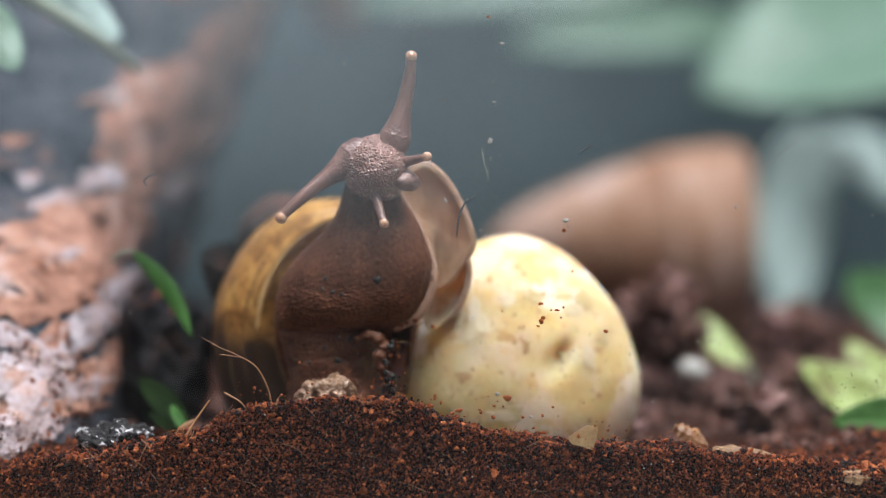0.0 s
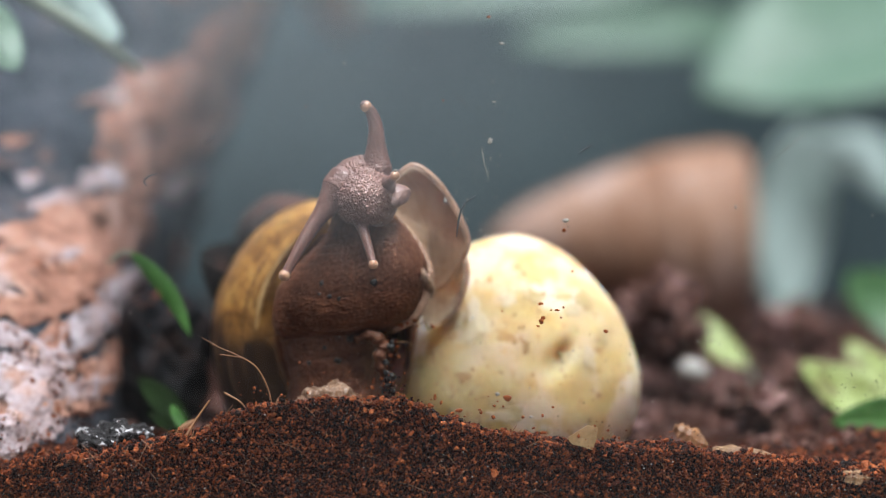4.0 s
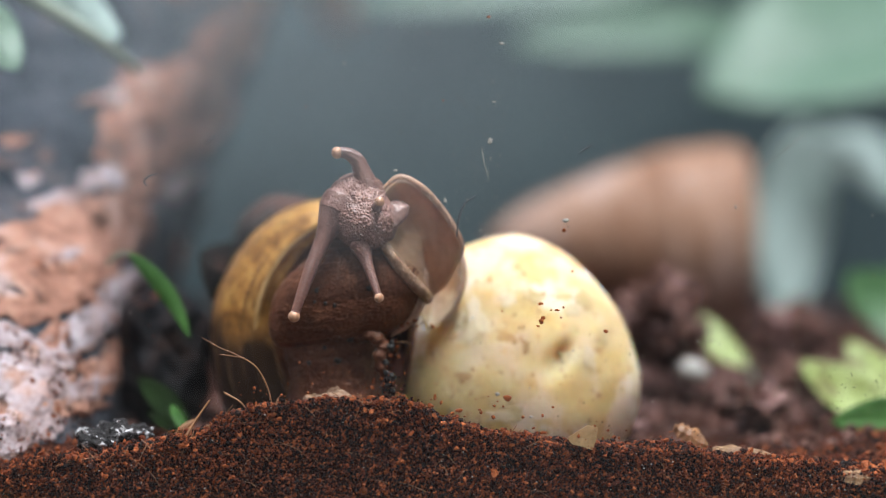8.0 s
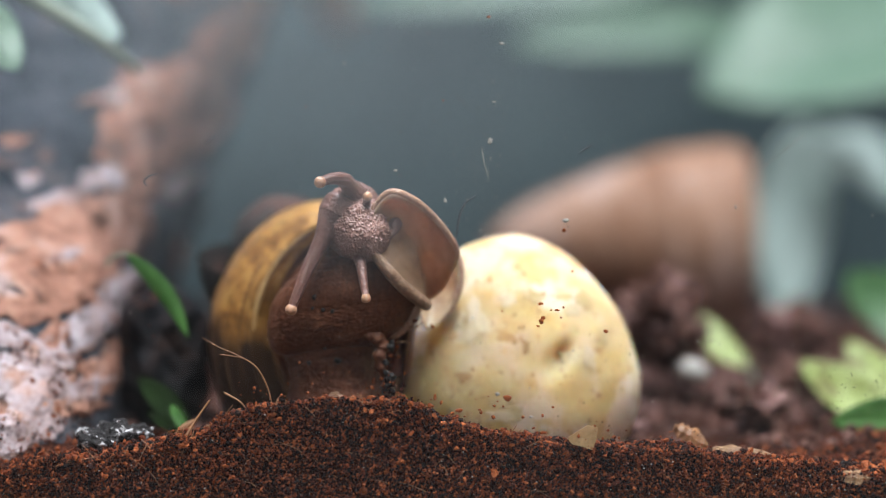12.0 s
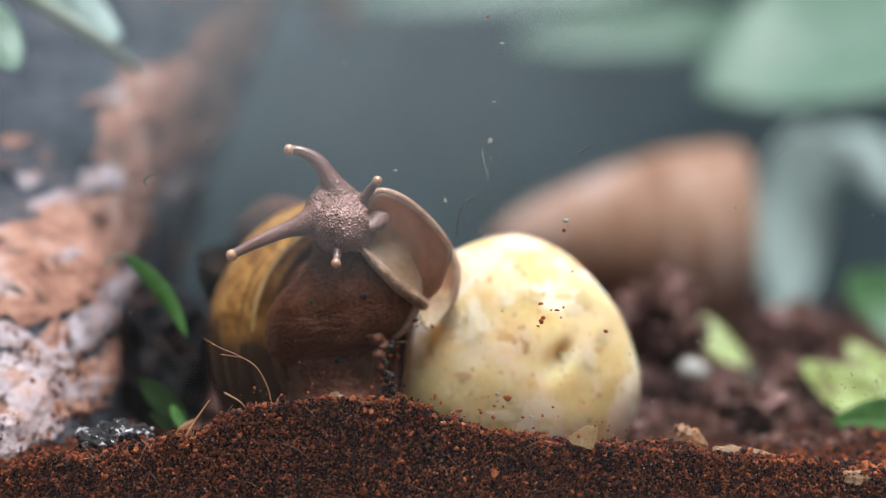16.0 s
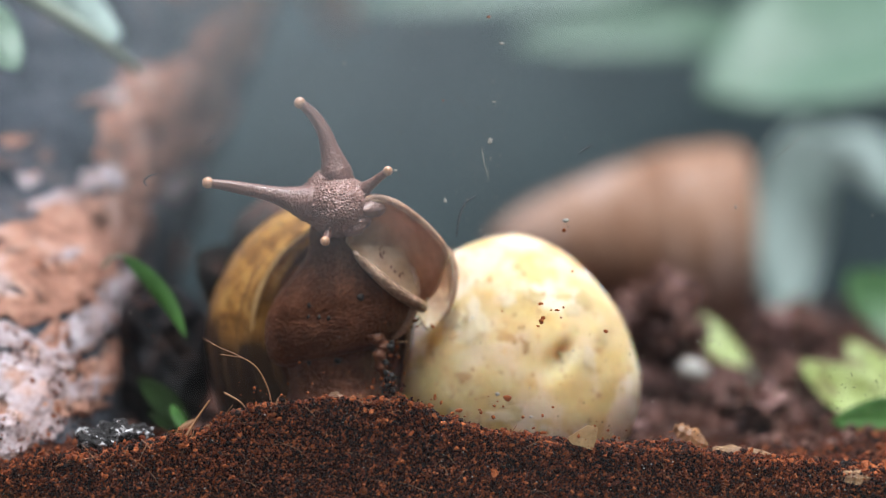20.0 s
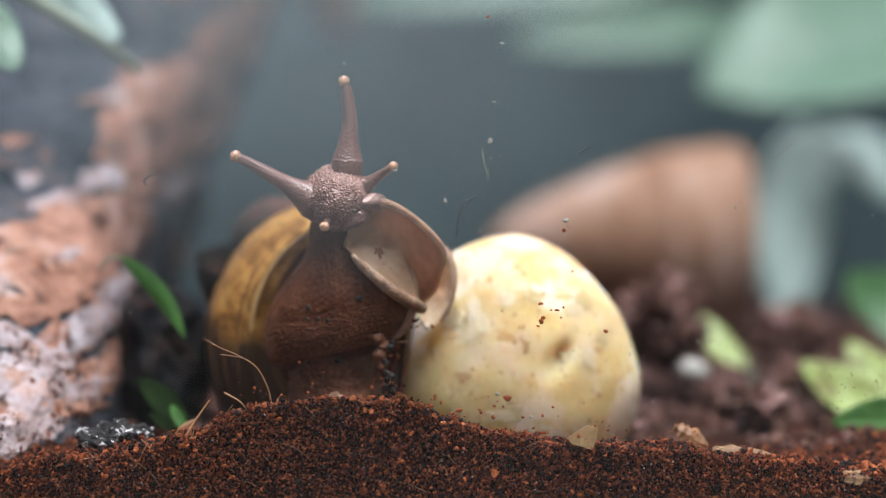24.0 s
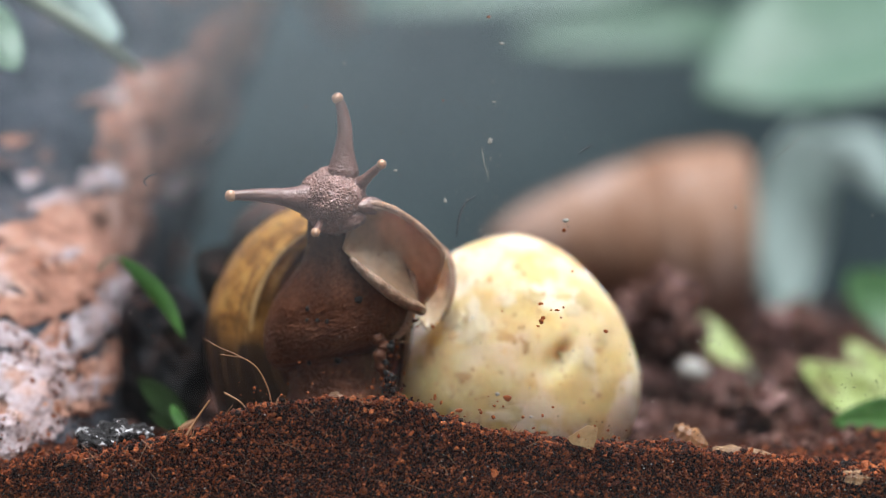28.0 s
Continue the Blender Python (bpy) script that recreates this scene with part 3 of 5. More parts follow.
UL_BASE = [(0, -0.02228, -0.0165, 0.0822), (3, -0.02409, -0.0165, 0.07741), (6, -0.02409, -0.0165, 0.07443), (8, -0.02409, -0.0165, 0.07353), (10, -0.02435, -0.0165, 0.07223), (12, -0.02461, -0.0165, 0.07145), (15, -0.02823, -0.0165, 0.0686), (18, -0.02901, -0.0165, 0.07158), (20, -0.03069, -0.0165, 0.07223), (21, -0.0316, -0.0165, 0.07288), (25, -0.03134, -0.0165, 0.07353), (28, -0.03212, -0.0165, 0.0734)]
UR_TIP = [(0, -0.00723, -0.018, 0.1059), (1, -0.00865, -0.018, 0.10331), (2, -0.01252, -0.018, 0.10047), (3, -0.01485, -0.018, 0.09776), (3.5, -0.0164, -0.018, 0.09621), (5.5, -0.02079, -0.018, 0.0895), (6, -0.02208, -0.018, 0.08834), (7, -0.02324, -0.018, 0.08601), (8, -0.02414, -0.018, 0.08395), (9, -0.02596, -0.025, 0.08121), (10, -0.02686, -0.027, 0.07923), (11, -0.02693, -0.028, 0.07755), (12, -0.02743, -0.028, 0.07692), (12.5, -0.02769, -0.028, 0.07692), (14.5, -0.03283, -0.025, 0.08032), (15, -0.03366, -0.024, 0.08138), (16, -0.03499, -0.018, 0.08459), (17, -0.03563, -0.018, 0.08679), (18, -0.03576, -0.018, 0.08963), (19, -0.03486, -0.018, 0.09221), (20, -0.03266, -0.018, 0.09531), (21, -0.03086, -0.018, 0.09725), (21.5, -0.02995, -0.018, 0.09815), (23.5, -0.02414, -0.018, 0.10009), (24, -0.02259, -0.018, 0.10022), (25, -0.01975, -0.018, 0.09957), (26, -0.01859, -0.018, 0.0988), (27, -0.02079, -0.018, 0.09686), (28, -0.02401, -0.018, 0.09634)]
UR_BASE = [(0, -0.0108, -0.0155, 0.08575), (3, -0.01394, -0.0155, 0.08289), (6, -0.01583, -0.0155, 0.0803), (8, -0.01713, -0.0155, 0.07744), (10, -0.01843, -0.0155, 0.07589), (12, -0.01973, -0.0155, 0.07511), (15, -0.02414, -0.0155, 0.07537), (18, -0.02388, -0.0155, 0.07822), (20, -0.02414, -0.0155, 0.07965), (21, -0.0232, -0.0155, 0.07952), (25, -0.0216, -0.0155, 0.08056), (28, -0.0227, -0.0155, 0.07965)]
LL_TIP = [(0, -0.01326, -0.024, 0.06774), (1, -0.01428, -0.024, 0.06582), (2, -0.01517, -0.024, 0.06302), (3, -0.01581, -0.024, 0.06073), (5.5, -0.0153, -0.024, 0.05537), (7, -0.01517, -0.024, 0.05282), (8, -0.01441, -0.024, 0.05103), (9, -0.0139, -0.024, 0.04963), (10, -0.01441, -0.024, 0.04938), (11, -0.01492, -0.024, 0.04925), (12, -0.01734, -0.024, 0.05091), (12.5, -0.01849, -0.024, 0.05167), (14.5, -0.02244, -0.024, 0.05524), (15, -0.02321, -0.024, 0.05626), (16, -0.0241, -0.024, 0.05881), (17, -0.02499, -0.024, 0.06047), (18, -0.02525, -0.024, 0.06187), (19, -0.02537, -0.024, 0.06289), (20, -0.02652, -0.024, 0.06378), (21, -0.02665, -0.024, 0.06404), (23.5, -0.02665, -0.024, 0.06685), (25, -0.0269, -0.024, 0.06697), (26, -0.02729, -0.024, 0.06646), (28, -0.02869, -0.024, 0.0657)]
LL_BASE = [(0, -0.01699, -0.0195, 0.07629), (3, -0.01956, -0.0195, 0.07049), (6, -0.01956, -0.0195, 0.06663), (8, -0.01956, -0.0195, 0.06277), (10, -0.01918, -0.0195, 0.06084), (12, -0.01892, -0.0195, 0.05981), (15, -0.02278, -0.0195, 0.06239), (18, -0.02471, -0.0195, 0.06625), (20, -0.02497, -0.0195, 0.06792), (21, -0.02497, -0.0195, 0.06818), (25, -0.02587, -0.0195, 0.06959), (28, -0.02703, -0.0195, 0.06985)]
LR_TIP = [(0, -0.00359, -0.021, 0.08291), (1, -0.00462, -0.021, 0.08189), (2, -0.00663, -0.024, 0.08074), (3, -0.00978, -0.026, 0.07952), (6, -0.01191, -0.027, 0.07606), (8, -0.01419, -0.027, 0.07264), (10, -0.01549, -0.026, 0.0733), (12, -0.01706, -0.021, 0.07393), (14.5, -0.01642, -0.021, 0.07675), (15, -0.01617, -0.021, 0.07714), (16, -0.01488, -0.021, 0.07752), (17, -0.01373, -0.021, 0.07791), (18, -0.01322, -0.021, 0.07881), (20, -0.01245, -0.021, 0.07971), (21, -0.0118, -0.021, 0.08048), (23.5, -0.01103, -0.021, 0.08073), (25, -0.01206, -0.021, 0.08086), (27, -0.01283, -0.021, 0.08125), (28, -0.01386, -0.021, 0.08125)]
LR_BASE = [(0, -0.00802, -0.017, 0.08192), (3, -0.01087, -0.017, 0.07765), (6, -0.01255, -0.017, 0.07403), (8, -0.01423, -0.017, 0.07054), (10, -0.01578, -0.017, 0.06989), (12, -0.01708, -0.017, 0.07015), (15, -0.01798, -0.017, 0.07222), (18, -0.0176, -0.017, 0.07429), (20, -0.01734, -0.017, 0.07584), (21, -0.01721, -0.017, 0.07597), (25, -0.01734, -0.017, 0.07688), (28, -0.01863, -0.017, 0.07688)]
TIMES = [k * 0.5 for k in range(57)]


def along(place, way):
    """A pose at place whose z points along way."""
    return Matrix.Translation(place) @ Vector(way).to_track_quat("Z", "Y").to_matrix().to_4x4()


CHEST_AT = Vector((-0.02046, -0.004, 0.0531))


def chest_pose(t):
    """The chest's pose in the world."""
    return Matrix.Translation(CHEST_AT + flow(CHEST, t) - Vector(CHEST[0][1:])) @ pose(0, 0, 0, 0, -12 * min(1, t / 22) ** 0.8, 0)


def neck_line(t, u):
    """A point of the neck's middle line, from the chest (u = 0) to the head (u = 1), and the way along it."""
    low = chest_pose(t) @ Vector((0.0005, 0.0, 0.0))
    rise = chest_pose(t).to_3x3() @ Vector((0, 0, 1))
    high = flow(HEAD, t) + Vector((-0.0005, 0.0065, -0.0035))
    bend = low + rise * 0.45 * (high - low).length
    at = low * (1 - u) ** 2 + bend * 2 * u * (1 - u) + high * u * u
    return at, (bend - low) * (1 - u) + (high - bend) * u


# ---- the snail ----
snail = thing("snail", (-0.02588, -0.002, 0.02212), "brown land snail with yellow-brown shell climbing the potato", "snail")
HOME = snail.location.copy()


def build_shell():
    c = Vector((-0.02619, 0.02, 0.03846))
    def shift(s):
        """How far the rings lie off the shell's middle towards its mouth."""
        f = min(0.4, 1 - s)
        return 0.031 * f, 0.0125 * f
    rows = []
    # from the lip, over the outer bulge, to the back, then the inner wall to the lip again
    for s, y in [(0.40, 0.013), (0.52, 0.005), (0.60, -0.0025), (0.67, -0.0085), (0.73, -0.0128), (0.775, -0.0142), (0.79, -0.0150), (0.805, -0.0154), (0.82, -0.0146), (0.835, -0.0136), (0.87, -0.0132), (0.92, -0.0105), (0.96, -0.0062), (0.985, -0.001), (1.0, 0.005),
                 (0.99, 0.012), (0.95, 0.019), (0.86, 0.028), (0.7, 0.036), (0.5, 0.042), (0.25, 0.045), (0.02, 0.046)]:
        dx, dz = shift(s) if y < 0.006 else (0.0, 0.0)
        rows.append([(dx + 0.0312 * s * math.cos(a) * (0.5 if math.cos(a) > 0 else 1) * (1 + 0.01 * math.sin(5 * a)), y + 0.0004 * math.sin(9 * s + 2 * math.sin(a)), dz + 0.0364 * s * math.sin(a) * (1 + 0.012 * math.sin(3 * a + 1))) for a in np.linspace(0, 2 * math.pi, 160, endpoint=False)])
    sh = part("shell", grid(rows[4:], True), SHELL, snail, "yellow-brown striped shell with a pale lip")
    sh.location = c - HOME
    part("mouth_wall", grid(rows[:5], True), SHELL_IN, sh, "dark inner wall of the shell mouth")

    def arc(s, y, first, last, r, material, name, label=""):
        dx, dz = shift(s)
        line = [(dx + 0.0312 * s * math.cos(a), y, dz + 0.0364 * s * math.sin(a)) for a in np.linspace(radians(first), radians(last), 60)]
        part(name, tube(line, [r * min(1, 0.2 + (59 - i) / 25) for i in range(60)], 8), material, sh, label)
    arc(0.795, -0.0143, 95, 192, 0.0008, SHELL_LIP, "lip", "pale raised growth ridge of the shell")
    for s, y, r, mt in ((0.905, -0.0109, 0.00028, SHELL_IN), (0.955, -0.0062, 0.00028, SHELL_IN), (0.85, -0.0130, 0.00028, SHELL_IN)):
        arc(s, y, 92, 205, r, mt, "growth_ridge")
    sp = part("spire", spiral_shell(0.0125), SHELL_DIRTY, sh, "dark soil-smeared coiled shell spire")
    sp.matrix_local = Matrix.Translation(Vector((-0.0411, 0.05, 0.06215)) - c) @ Euler((radians(-75), radians(-15), 0)).to_matrix().to_4x4() @ pose(0, 0, 0.025, 0, 0, 200)
    return sh


def pebble_rise(p, size):
    """How far a point of snail skin lies inside one of the skin's pebbles, 0 to 1."""
    q = Vector((p.x, p.y, p.z * 1.25)) / size
    d = noise.voronoi(q + 0.6 * noise.noise_vector(q * 0.7))[0]
    return min(1.0, (d[1] - d[0]) * 1.8)


def pebbled(p, size, high):
    """A point of snail skin, raised on the skin's pebbles."""
    return p + Vector((p.x, p.y * 1.3, p.z)).normalized() * high * pebble_rise(p, size)


# height, left and right edge and half depth of the upper body, from the neck down, and of the stem below it
UPPER = [(0.08, -0.02144, -0.0127, 0.005), (0.07775, -0.02223, -0.01151, 0.0058), (0.07536, -0.02302, -0.01006, 0.0065), (0.07206, -0.02408, -0.0082, 0.0076), (0.06875, -0.02567, -0.00609, 0.009), (0.06544, -0.02832, -0.0045, 0.0105), (0.06213, -0.03215, -0.00318, 0.0118), (0.05816, -0.03599, -0.00225, 0.0128), (0.05419, -0.03798, -0.00251, 0.013), (0.05022, -0.0389, -0.0037, 0.0128), (0.04692, -0.03917, -0.00556, 0.012), (0.04467, -0.0389, -0.0082, 0.0105), (0.04295, -0.03811, -0.01111, 0.008), (0.04176, -0.03626, -0.01376, 0.004), (0.04123, -0.03229, -0.01773, 0.0015)]
STEM_SHAPE = [(0.05089, -0.03758, -0.01111, 0.008), (0.04625, -0.03864, -0.0127, 0.012), (0.04295, -0.03864, -0.01376, 0.0128), (0.03964, -0.03811, -0.01482, 0.0126), (0.03567, -0.03705, -0.01561, 0.0122), (0.0317, -0.03626, -0.01508, 0.0122), (0.02773, -0.03626, -0.01323, 0.0125), (0.02376, -0.03758, -0.01111, 0.0128)]
NECK_TOP, NECK_LOW, BANDS = 0.0785, 0.0530, 12


def cross(rows, z):
    """Left edge, right edge and half depth at a height."""
    hs = [r[0] for r in rows][::-1]
    return [float(np.interp(z, hs, [r[i] for r in rows][::-1])) for i in (1, 2, 3)]


def body_ring(rows, z, n, back, high=0.0003, squeeze=1.0):
    """A ring of grained skin round the body at a height."""
    xl, xr, deep = (sum(v) / 3 for v in zip(cross(rows, z - 0.001), cross(rows, z), cross(rows, z + 0.001)))
    mid, half = (xl + xr) / 2, (xr - xl) / 2
    ring = []
    for k in range(n):
        a = 2 * math.pi * k / n
        c, sn = math.cos(a), math.sin(a)
        p = Vector((mid + half * c * squeeze, back - deep * squeeze * (abs(sn) ** 0.8) * math.copysign(1, sn), z))
        q = Vector((p.x, p.y, p.z * 0.9)) / 0.0008
        d = noise.voronoi(q + 0.6 * noise.noise_vector(q * 0.7))[0]
        out = Vector((c / max(half, 0.004), -sn / max(deep, 0.004), 0)).normalized()
        lift = high * min(1.0, (d[1] - d[0]) * 1.8) + 0.0004 * noise.fractal(p * 110, 0.9, 2, 2)
        ring.append(p + out * lift)
    return ring


def build_body():
    parts = {}
    parts["shell"] = build_shell()
    stem_rows = [body_ring(STEM_SHAPE, z, 240, 0.0015) for z in np.linspace(STEM_SHAPE[0][0], STEM_SHAPE[-1][0], 90)]
    stem_rows = [[p + Vector((0, 0.0006 * noise.noise(Vector((p.x * 160, 0, p.z * 420))), 0)) - HOME for p in r] for r in stem_rows]
    part("foot", grid(stem_rows, True, True), SKIN, snail)
    mantle = part("mantle", lump(0.0165, 0.013, 0.021, 0.001, 120, 2.0, 5), SKIN, snail, "dark brown mantle inside the shell mouth")
    mantle.location = Vector((-0.02666, 0.015, 0.0429)) - HOME
    o = CHEST_AT
    low = np.linspace(0.0575, UPPER[-1][0], 110)
    rows = [[p - o for p in body_ring(UPPER, z, 300, -0.004, squeeze=1 - 0.14 * max(0, (z - 0.0545) / 0.003) ** 2)] for z in low]
    chest = part("chest", grid(rows, True, True), SKIN, snail, "brown grained front of the foot")
    parts["chest"] = chest
    chest.location = o - HOME

    def rim_line(zs):
        out = []
        for z in zs:
            xl, xr, deep = cross(UPPER, z)
            out.append(Vector((xr - 0.0003, -0.0080, z)))
        return out

    zs = np.linspace(0.0572, UPPER[-3][0], 34)
    part("rim", tube([p - o for p in rim_line(zs)], [0.0015 * min(1, 0.3 + (33 - i) / 12) for i in range(34)], 12), RIM, chest, "paler fleshy foot edge")
    # the neck telescopes: overlapping bands of skin that slide into one another as the head sinks
    parts["bands"] = []
    step = (NECK_TOP - NECK_LOW) / (BANDS - 1)
    for i in range(BANDS):
        z0 = NECK_LOW + i * step
        c0 = neck_line(0.0, i / (BANDS - 1))[0]
        rows = []
        for f in np.linspace(1.5, -1.5, 17):
            back = -0.004 - 0.005 * (i + f) / BANDS
            rows.append([p - c0 for p in body_ring(UPPER, min(z0 + f * step, UPPER[0][0]), 240, back, squeeze=1 - 0.004 * f * f - 0.02 * max(0, abs(f) - 0.8) ** 2)])
        band = part("neck", grid(rows, True, True), SKIN, snail, "brown wrinkled neck")
        if i < BANDS - 2:
            line = [p - c0 for p in rim_line(np.linspace(z0 - 1.2 * step, z0 + 1.2 * step, 10))]
            wide = 0.0015 - 0.00007 * i
            part("rim", tube(line, [wide * k for k in (0.5, 0.8, 0.94, 0.99, 1, 1, 0.99, 0.94, 0.8, 0.5)], 10), RIM, band, "paler fleshy foot edge")
        parts["bands"].append(band)
    # the broad sole that leans on the potato
    def spread(name, outline, hinge, label, rim_from, rim_to, material, inner=None):
        """A soft flat lobe with a rounded edge, hung at its hinge."""
        o = Vector(hinge)
        ring = smooth_line([Vector(p) - o for p in outline + outline[:1]], 73)[:-1]
        mid = sum(ring, Vector()) / len(ring)
        rows = []
        for s, y in [(0.02, 0.002), (0.2, 0.002), (0.4, 0.0016), (0.6, 0.0012), (0.75, 0.0006), (0.9, -0.0004), (0.965, -0.001), (0.992, -0.0006), (1.0, 0.0004), (0.985, 0.0016), (0.9, 0.0024), (0.5, 0.0032), (0.02, 0.0036)]:
            rows.append([mid + (p - mid) * s + Vector((0, y + 0.0004 * noise.noise((p - mid) * s * 260), 0)) for p in ring])
        ob = part(name, grid(rows, True, True), material, snail, label)
        ob.location = o - HOME
        n = rim_to - rim_from
        part("edge", tube([p + Vector((0, 0.0002, 0)) for p in ring[rim_from:rim_to]], [0.0003 + 0.0007 * math.sin(math.pi * i / (n - 1)) ** 0.5 for i in range(n)], 10), RIM, ob, "brown rounded edge of the sole")
        if inner:
            line = ring[inner[0]:inner[1]]
            m = len(line)
            part("edge", tube([p + Vector((0, -0.0004, 0)) for p in line], [0.0004 + inner[2] * math.sin(math.pi * i / (m - 1)) ** 0.5 for i in range(m)], 12), FOOT_EDGE, ob, "thick brown inner edge of the sole")
        return ob

    parts["sole"] = spread("sole", [(-0.0135, -0.006, 0.0755), (-0.00825, -0.003, 0.0801), (-0.00426, -0.003, 0.0821), (0.00013, -0.003, 0.07877), (0.00373, -0.003, 0.07305), (0.00612, -0.003, 0.06746), (0.00706, -0.003, 0.0632), (0.00559, -0.003, 0.05947),
                                    (0.00213, -0.002, 0.05413), (-0.00253, -0.002, 0.05146), (-0.0028, -0.0075, 0.0545), (-0.0068, -0.0095, 0.0615), (-0.0108, -0.0085, 0.0695)], (-0.0012, -0.002, 0.04613),
                           "pale tan sole of the foot raised beside the head", 2, 40, SOLE, (49, 71, 0.0011))
    parts["sole_end"] = spread("sole_end", [(-0.00523, 0.001, 0.06348), (0.00081, 0.001, 0.06415), (0.00537, 0.001, 0.06052), (0.0059, 0.001, 0.05542), (0.00429, 0.001, 0.05006), (0.00148, 0.001, 0.04576), (-0.00322, 0.001, 0.04281), (-0.00483, 0.001, 0.04603), (-0.00617, 0.001, 0.05408)], (-0.00322, 0.001, 0.04294),
                               "pale end of the sole pressed on the potato", 14, 44, SOLE_END)
    o = Vector((-0.0169, -0.011, 0.03855))
    frill = smooth_line([Vector(p) - o for p in ((-0.02037, -0.0125, 0.04072), (-0.01682, -0.0132, 0.04218), (-0.01399, -0.012, 0.03991), (-0.0149, -0.0122, 0.03626), (-0.01362, -0.011, 0.03227))], 44)
    fr = part("foot_fold", tube(frill, [0.0008 + 0.0002 * math.sin(i * 0.9) + 0.0008 * math.sin(math.pi * i / 43) for i in range(44)], 12), SKIN, snail, "wrinkled brown fold at the edge of the foot")
    fr.location = o - HOME
    tail = part("foot_tip", lump(0.0068, 0.006, 0.0042, 0.0017, 330, 9, 5), FOOT_EDGE, snail, "pale wrinkled foot tip on the soil")
    parts["foot_tip"] = tail
    def face(p):
        return pebbled(p, 0.00085, 0.00042)
    head = part("head", lump(0.0071, 0.0100, 0.0068, 0.0005, 200, 4, 7, face), HEAD_SKIN, snail, "grey-brown pebbled wet head skin")
    parts["head"] = head
    for x, z, rx, rz, y, tilt in ((0.0056, -0.0026, 0.0048, 0.0025, -0.0028, 10), (0.0026, -0.0046, 0.0038, 0.0030, -0.0036, -30)):
        def wedge(p, rx=rx):
            k = 0.85 + 0.25 * p.x / rx
            return pebbled(Vector((p.x, p.y * (1.1 - 0.3 * p.x / rx), p.z * max(k, 0.35))), 0.0006, 0.00007)
        q = part("lip_lobe", lump(rx, 0.0036, rz, 0.0003, 500, x * 1000, 6, wedge), PALP, head, "mauve-brown fleshy lip beside the mouth")
        q.matrix_local = Matrix.Translation((x, y, z)) @ pose(0, 0, 0, 0, tilt, 0)
    parts["brow"] = part("brow", lump(0.0056, 0.0058, 0.0072, 0.0004, 220, 7, 7, lambda p: pebbled(p, 0.00085, 0.0004)), HEAD_SKIN, snail)
    parts["snout"] = part("snout", lump(0.0051, 0.0054, 0.0048, 0.0004, 240, 8, 7, lambda p: pebbled(p, 0.00085, 0.0004)), HEAD_SKIN, snail)
    parts["tentacles"] = {}
    # an upper tentacle is a flared root, then short slim segments that slide and bend; a lower one is a single cone
    for key, name, long, r0, r1, n in (("ul", "upper_tentacle", 0.0215, 0.0042, 0.00095, 24), ("ur", "upper_tentacle", 0.0195, 0.0035, 0.00095, 24),
                                       ("ll", "lower_tentacle", 0.0128, 0.0027, 0.00078, 0), ("lr", "lower_tentacle", 0.0085, 0.0025, 0.00078, 0)):
        def rad(s):
            slim = r1 + (0.0023 - r1) * min(1.0, max(0.0, 1 - s)) ** 0.9 if n else r1 + (0.0014 - r1) * (1 - s)
            return slim + (r0 - (0.0023 if n else 0.0019)) * max(0.0, 1 - max(s, 0.0) / 0.45) ** 1.9
        reach = 0.42 if n else 1.0
        wide = 1.0
        prof = [(r0 * wide * math.sqrt(1 - q * q), (q * 0.7 - (0.6 if n else 0.1)) * r0) for q in (-0.98, -0.9, -0.75, -0.5, -0.2)] + [(rad(q), q * long) for q in np.linspace(0, reach, 18)]
        prof += [(rad(reach) * 0.9, (reach + 0.03) * long), (rad(reach) * 0.3, (reach + 0.045) * long)]
        bm = turned([(max(q.x, 0.0001), q.z) for q in smooth_line([(r, 0, z) for r, z in prof], 90)], 90)
        for v in bm.verts:
            v.co = pebbled(v.co, 0.00085, 0.0002 * max(0.08, 1 - max(0.0, v.co.z) / (0.3 * long)))
        chain = [part(name, bm, TENTACLE, snail, "tapering wet tentacle")]
        step = long / 24
        for i in range(int(reach * n), n):
            prof = []
            for q, k in ((-0.55, 0.1), (-0.5, 0.5), (-0.3, 0.85), (0.0, 0.99), (0.35, 1.0), (0.7, 1.0), (1.0, 1.0), (1.4, 0.985), (1.8, 0.93), (2.1, 0.5), (2.15, 0.1)):
                prof.append((rad(min(1.0, (i + q) / n)) * k, q * step))
            chain.append(part("tentacle_segment", turned(prof, 18), TENTACLE, chain[0]))
        chain.append(part("eye_tip" if n else "tentacle_tip", lump(r1 * 1.45, r1 * 1.45, r1 * 1.4, 0, 1, 0, 3), EYE_TIP, chain[0], "rounded orange-tan tip"))
        parts["tentacles"][key] = (chain, long, reach, n)
    for q, r, par in (((-0.02676, -0.015, 0.0555), 0.0008, chest), ((-0.01507, -0.015, 0.05511), 0.0009, chest), ((-0.0252, -0.015, 0.05239), 0.0006, chest), ((-0.02312, -0.015, 0.05148), 0.0005, chest), ((-0.0291, -0.015, 0.05823), 0.0005, chest), ((-0.02754, -0.015, 0.05278), 0.0005, chest)):
        d = part("dirt_speck", lump(r, r * 0.5, r, r * 0.5, 900, q[0] * 3000, 2), DIRT, par)
        xl, xr, deep = cross(UPPER, q[2])
        side = (q[0] - (xl + xr) / 2) / ((xr - xl) / 2)
        d.location = Vector((q[0], -0.0042 - deep * max(1 - side ** 2, 0) ** 0.4, q[2])) - CHEST_AT
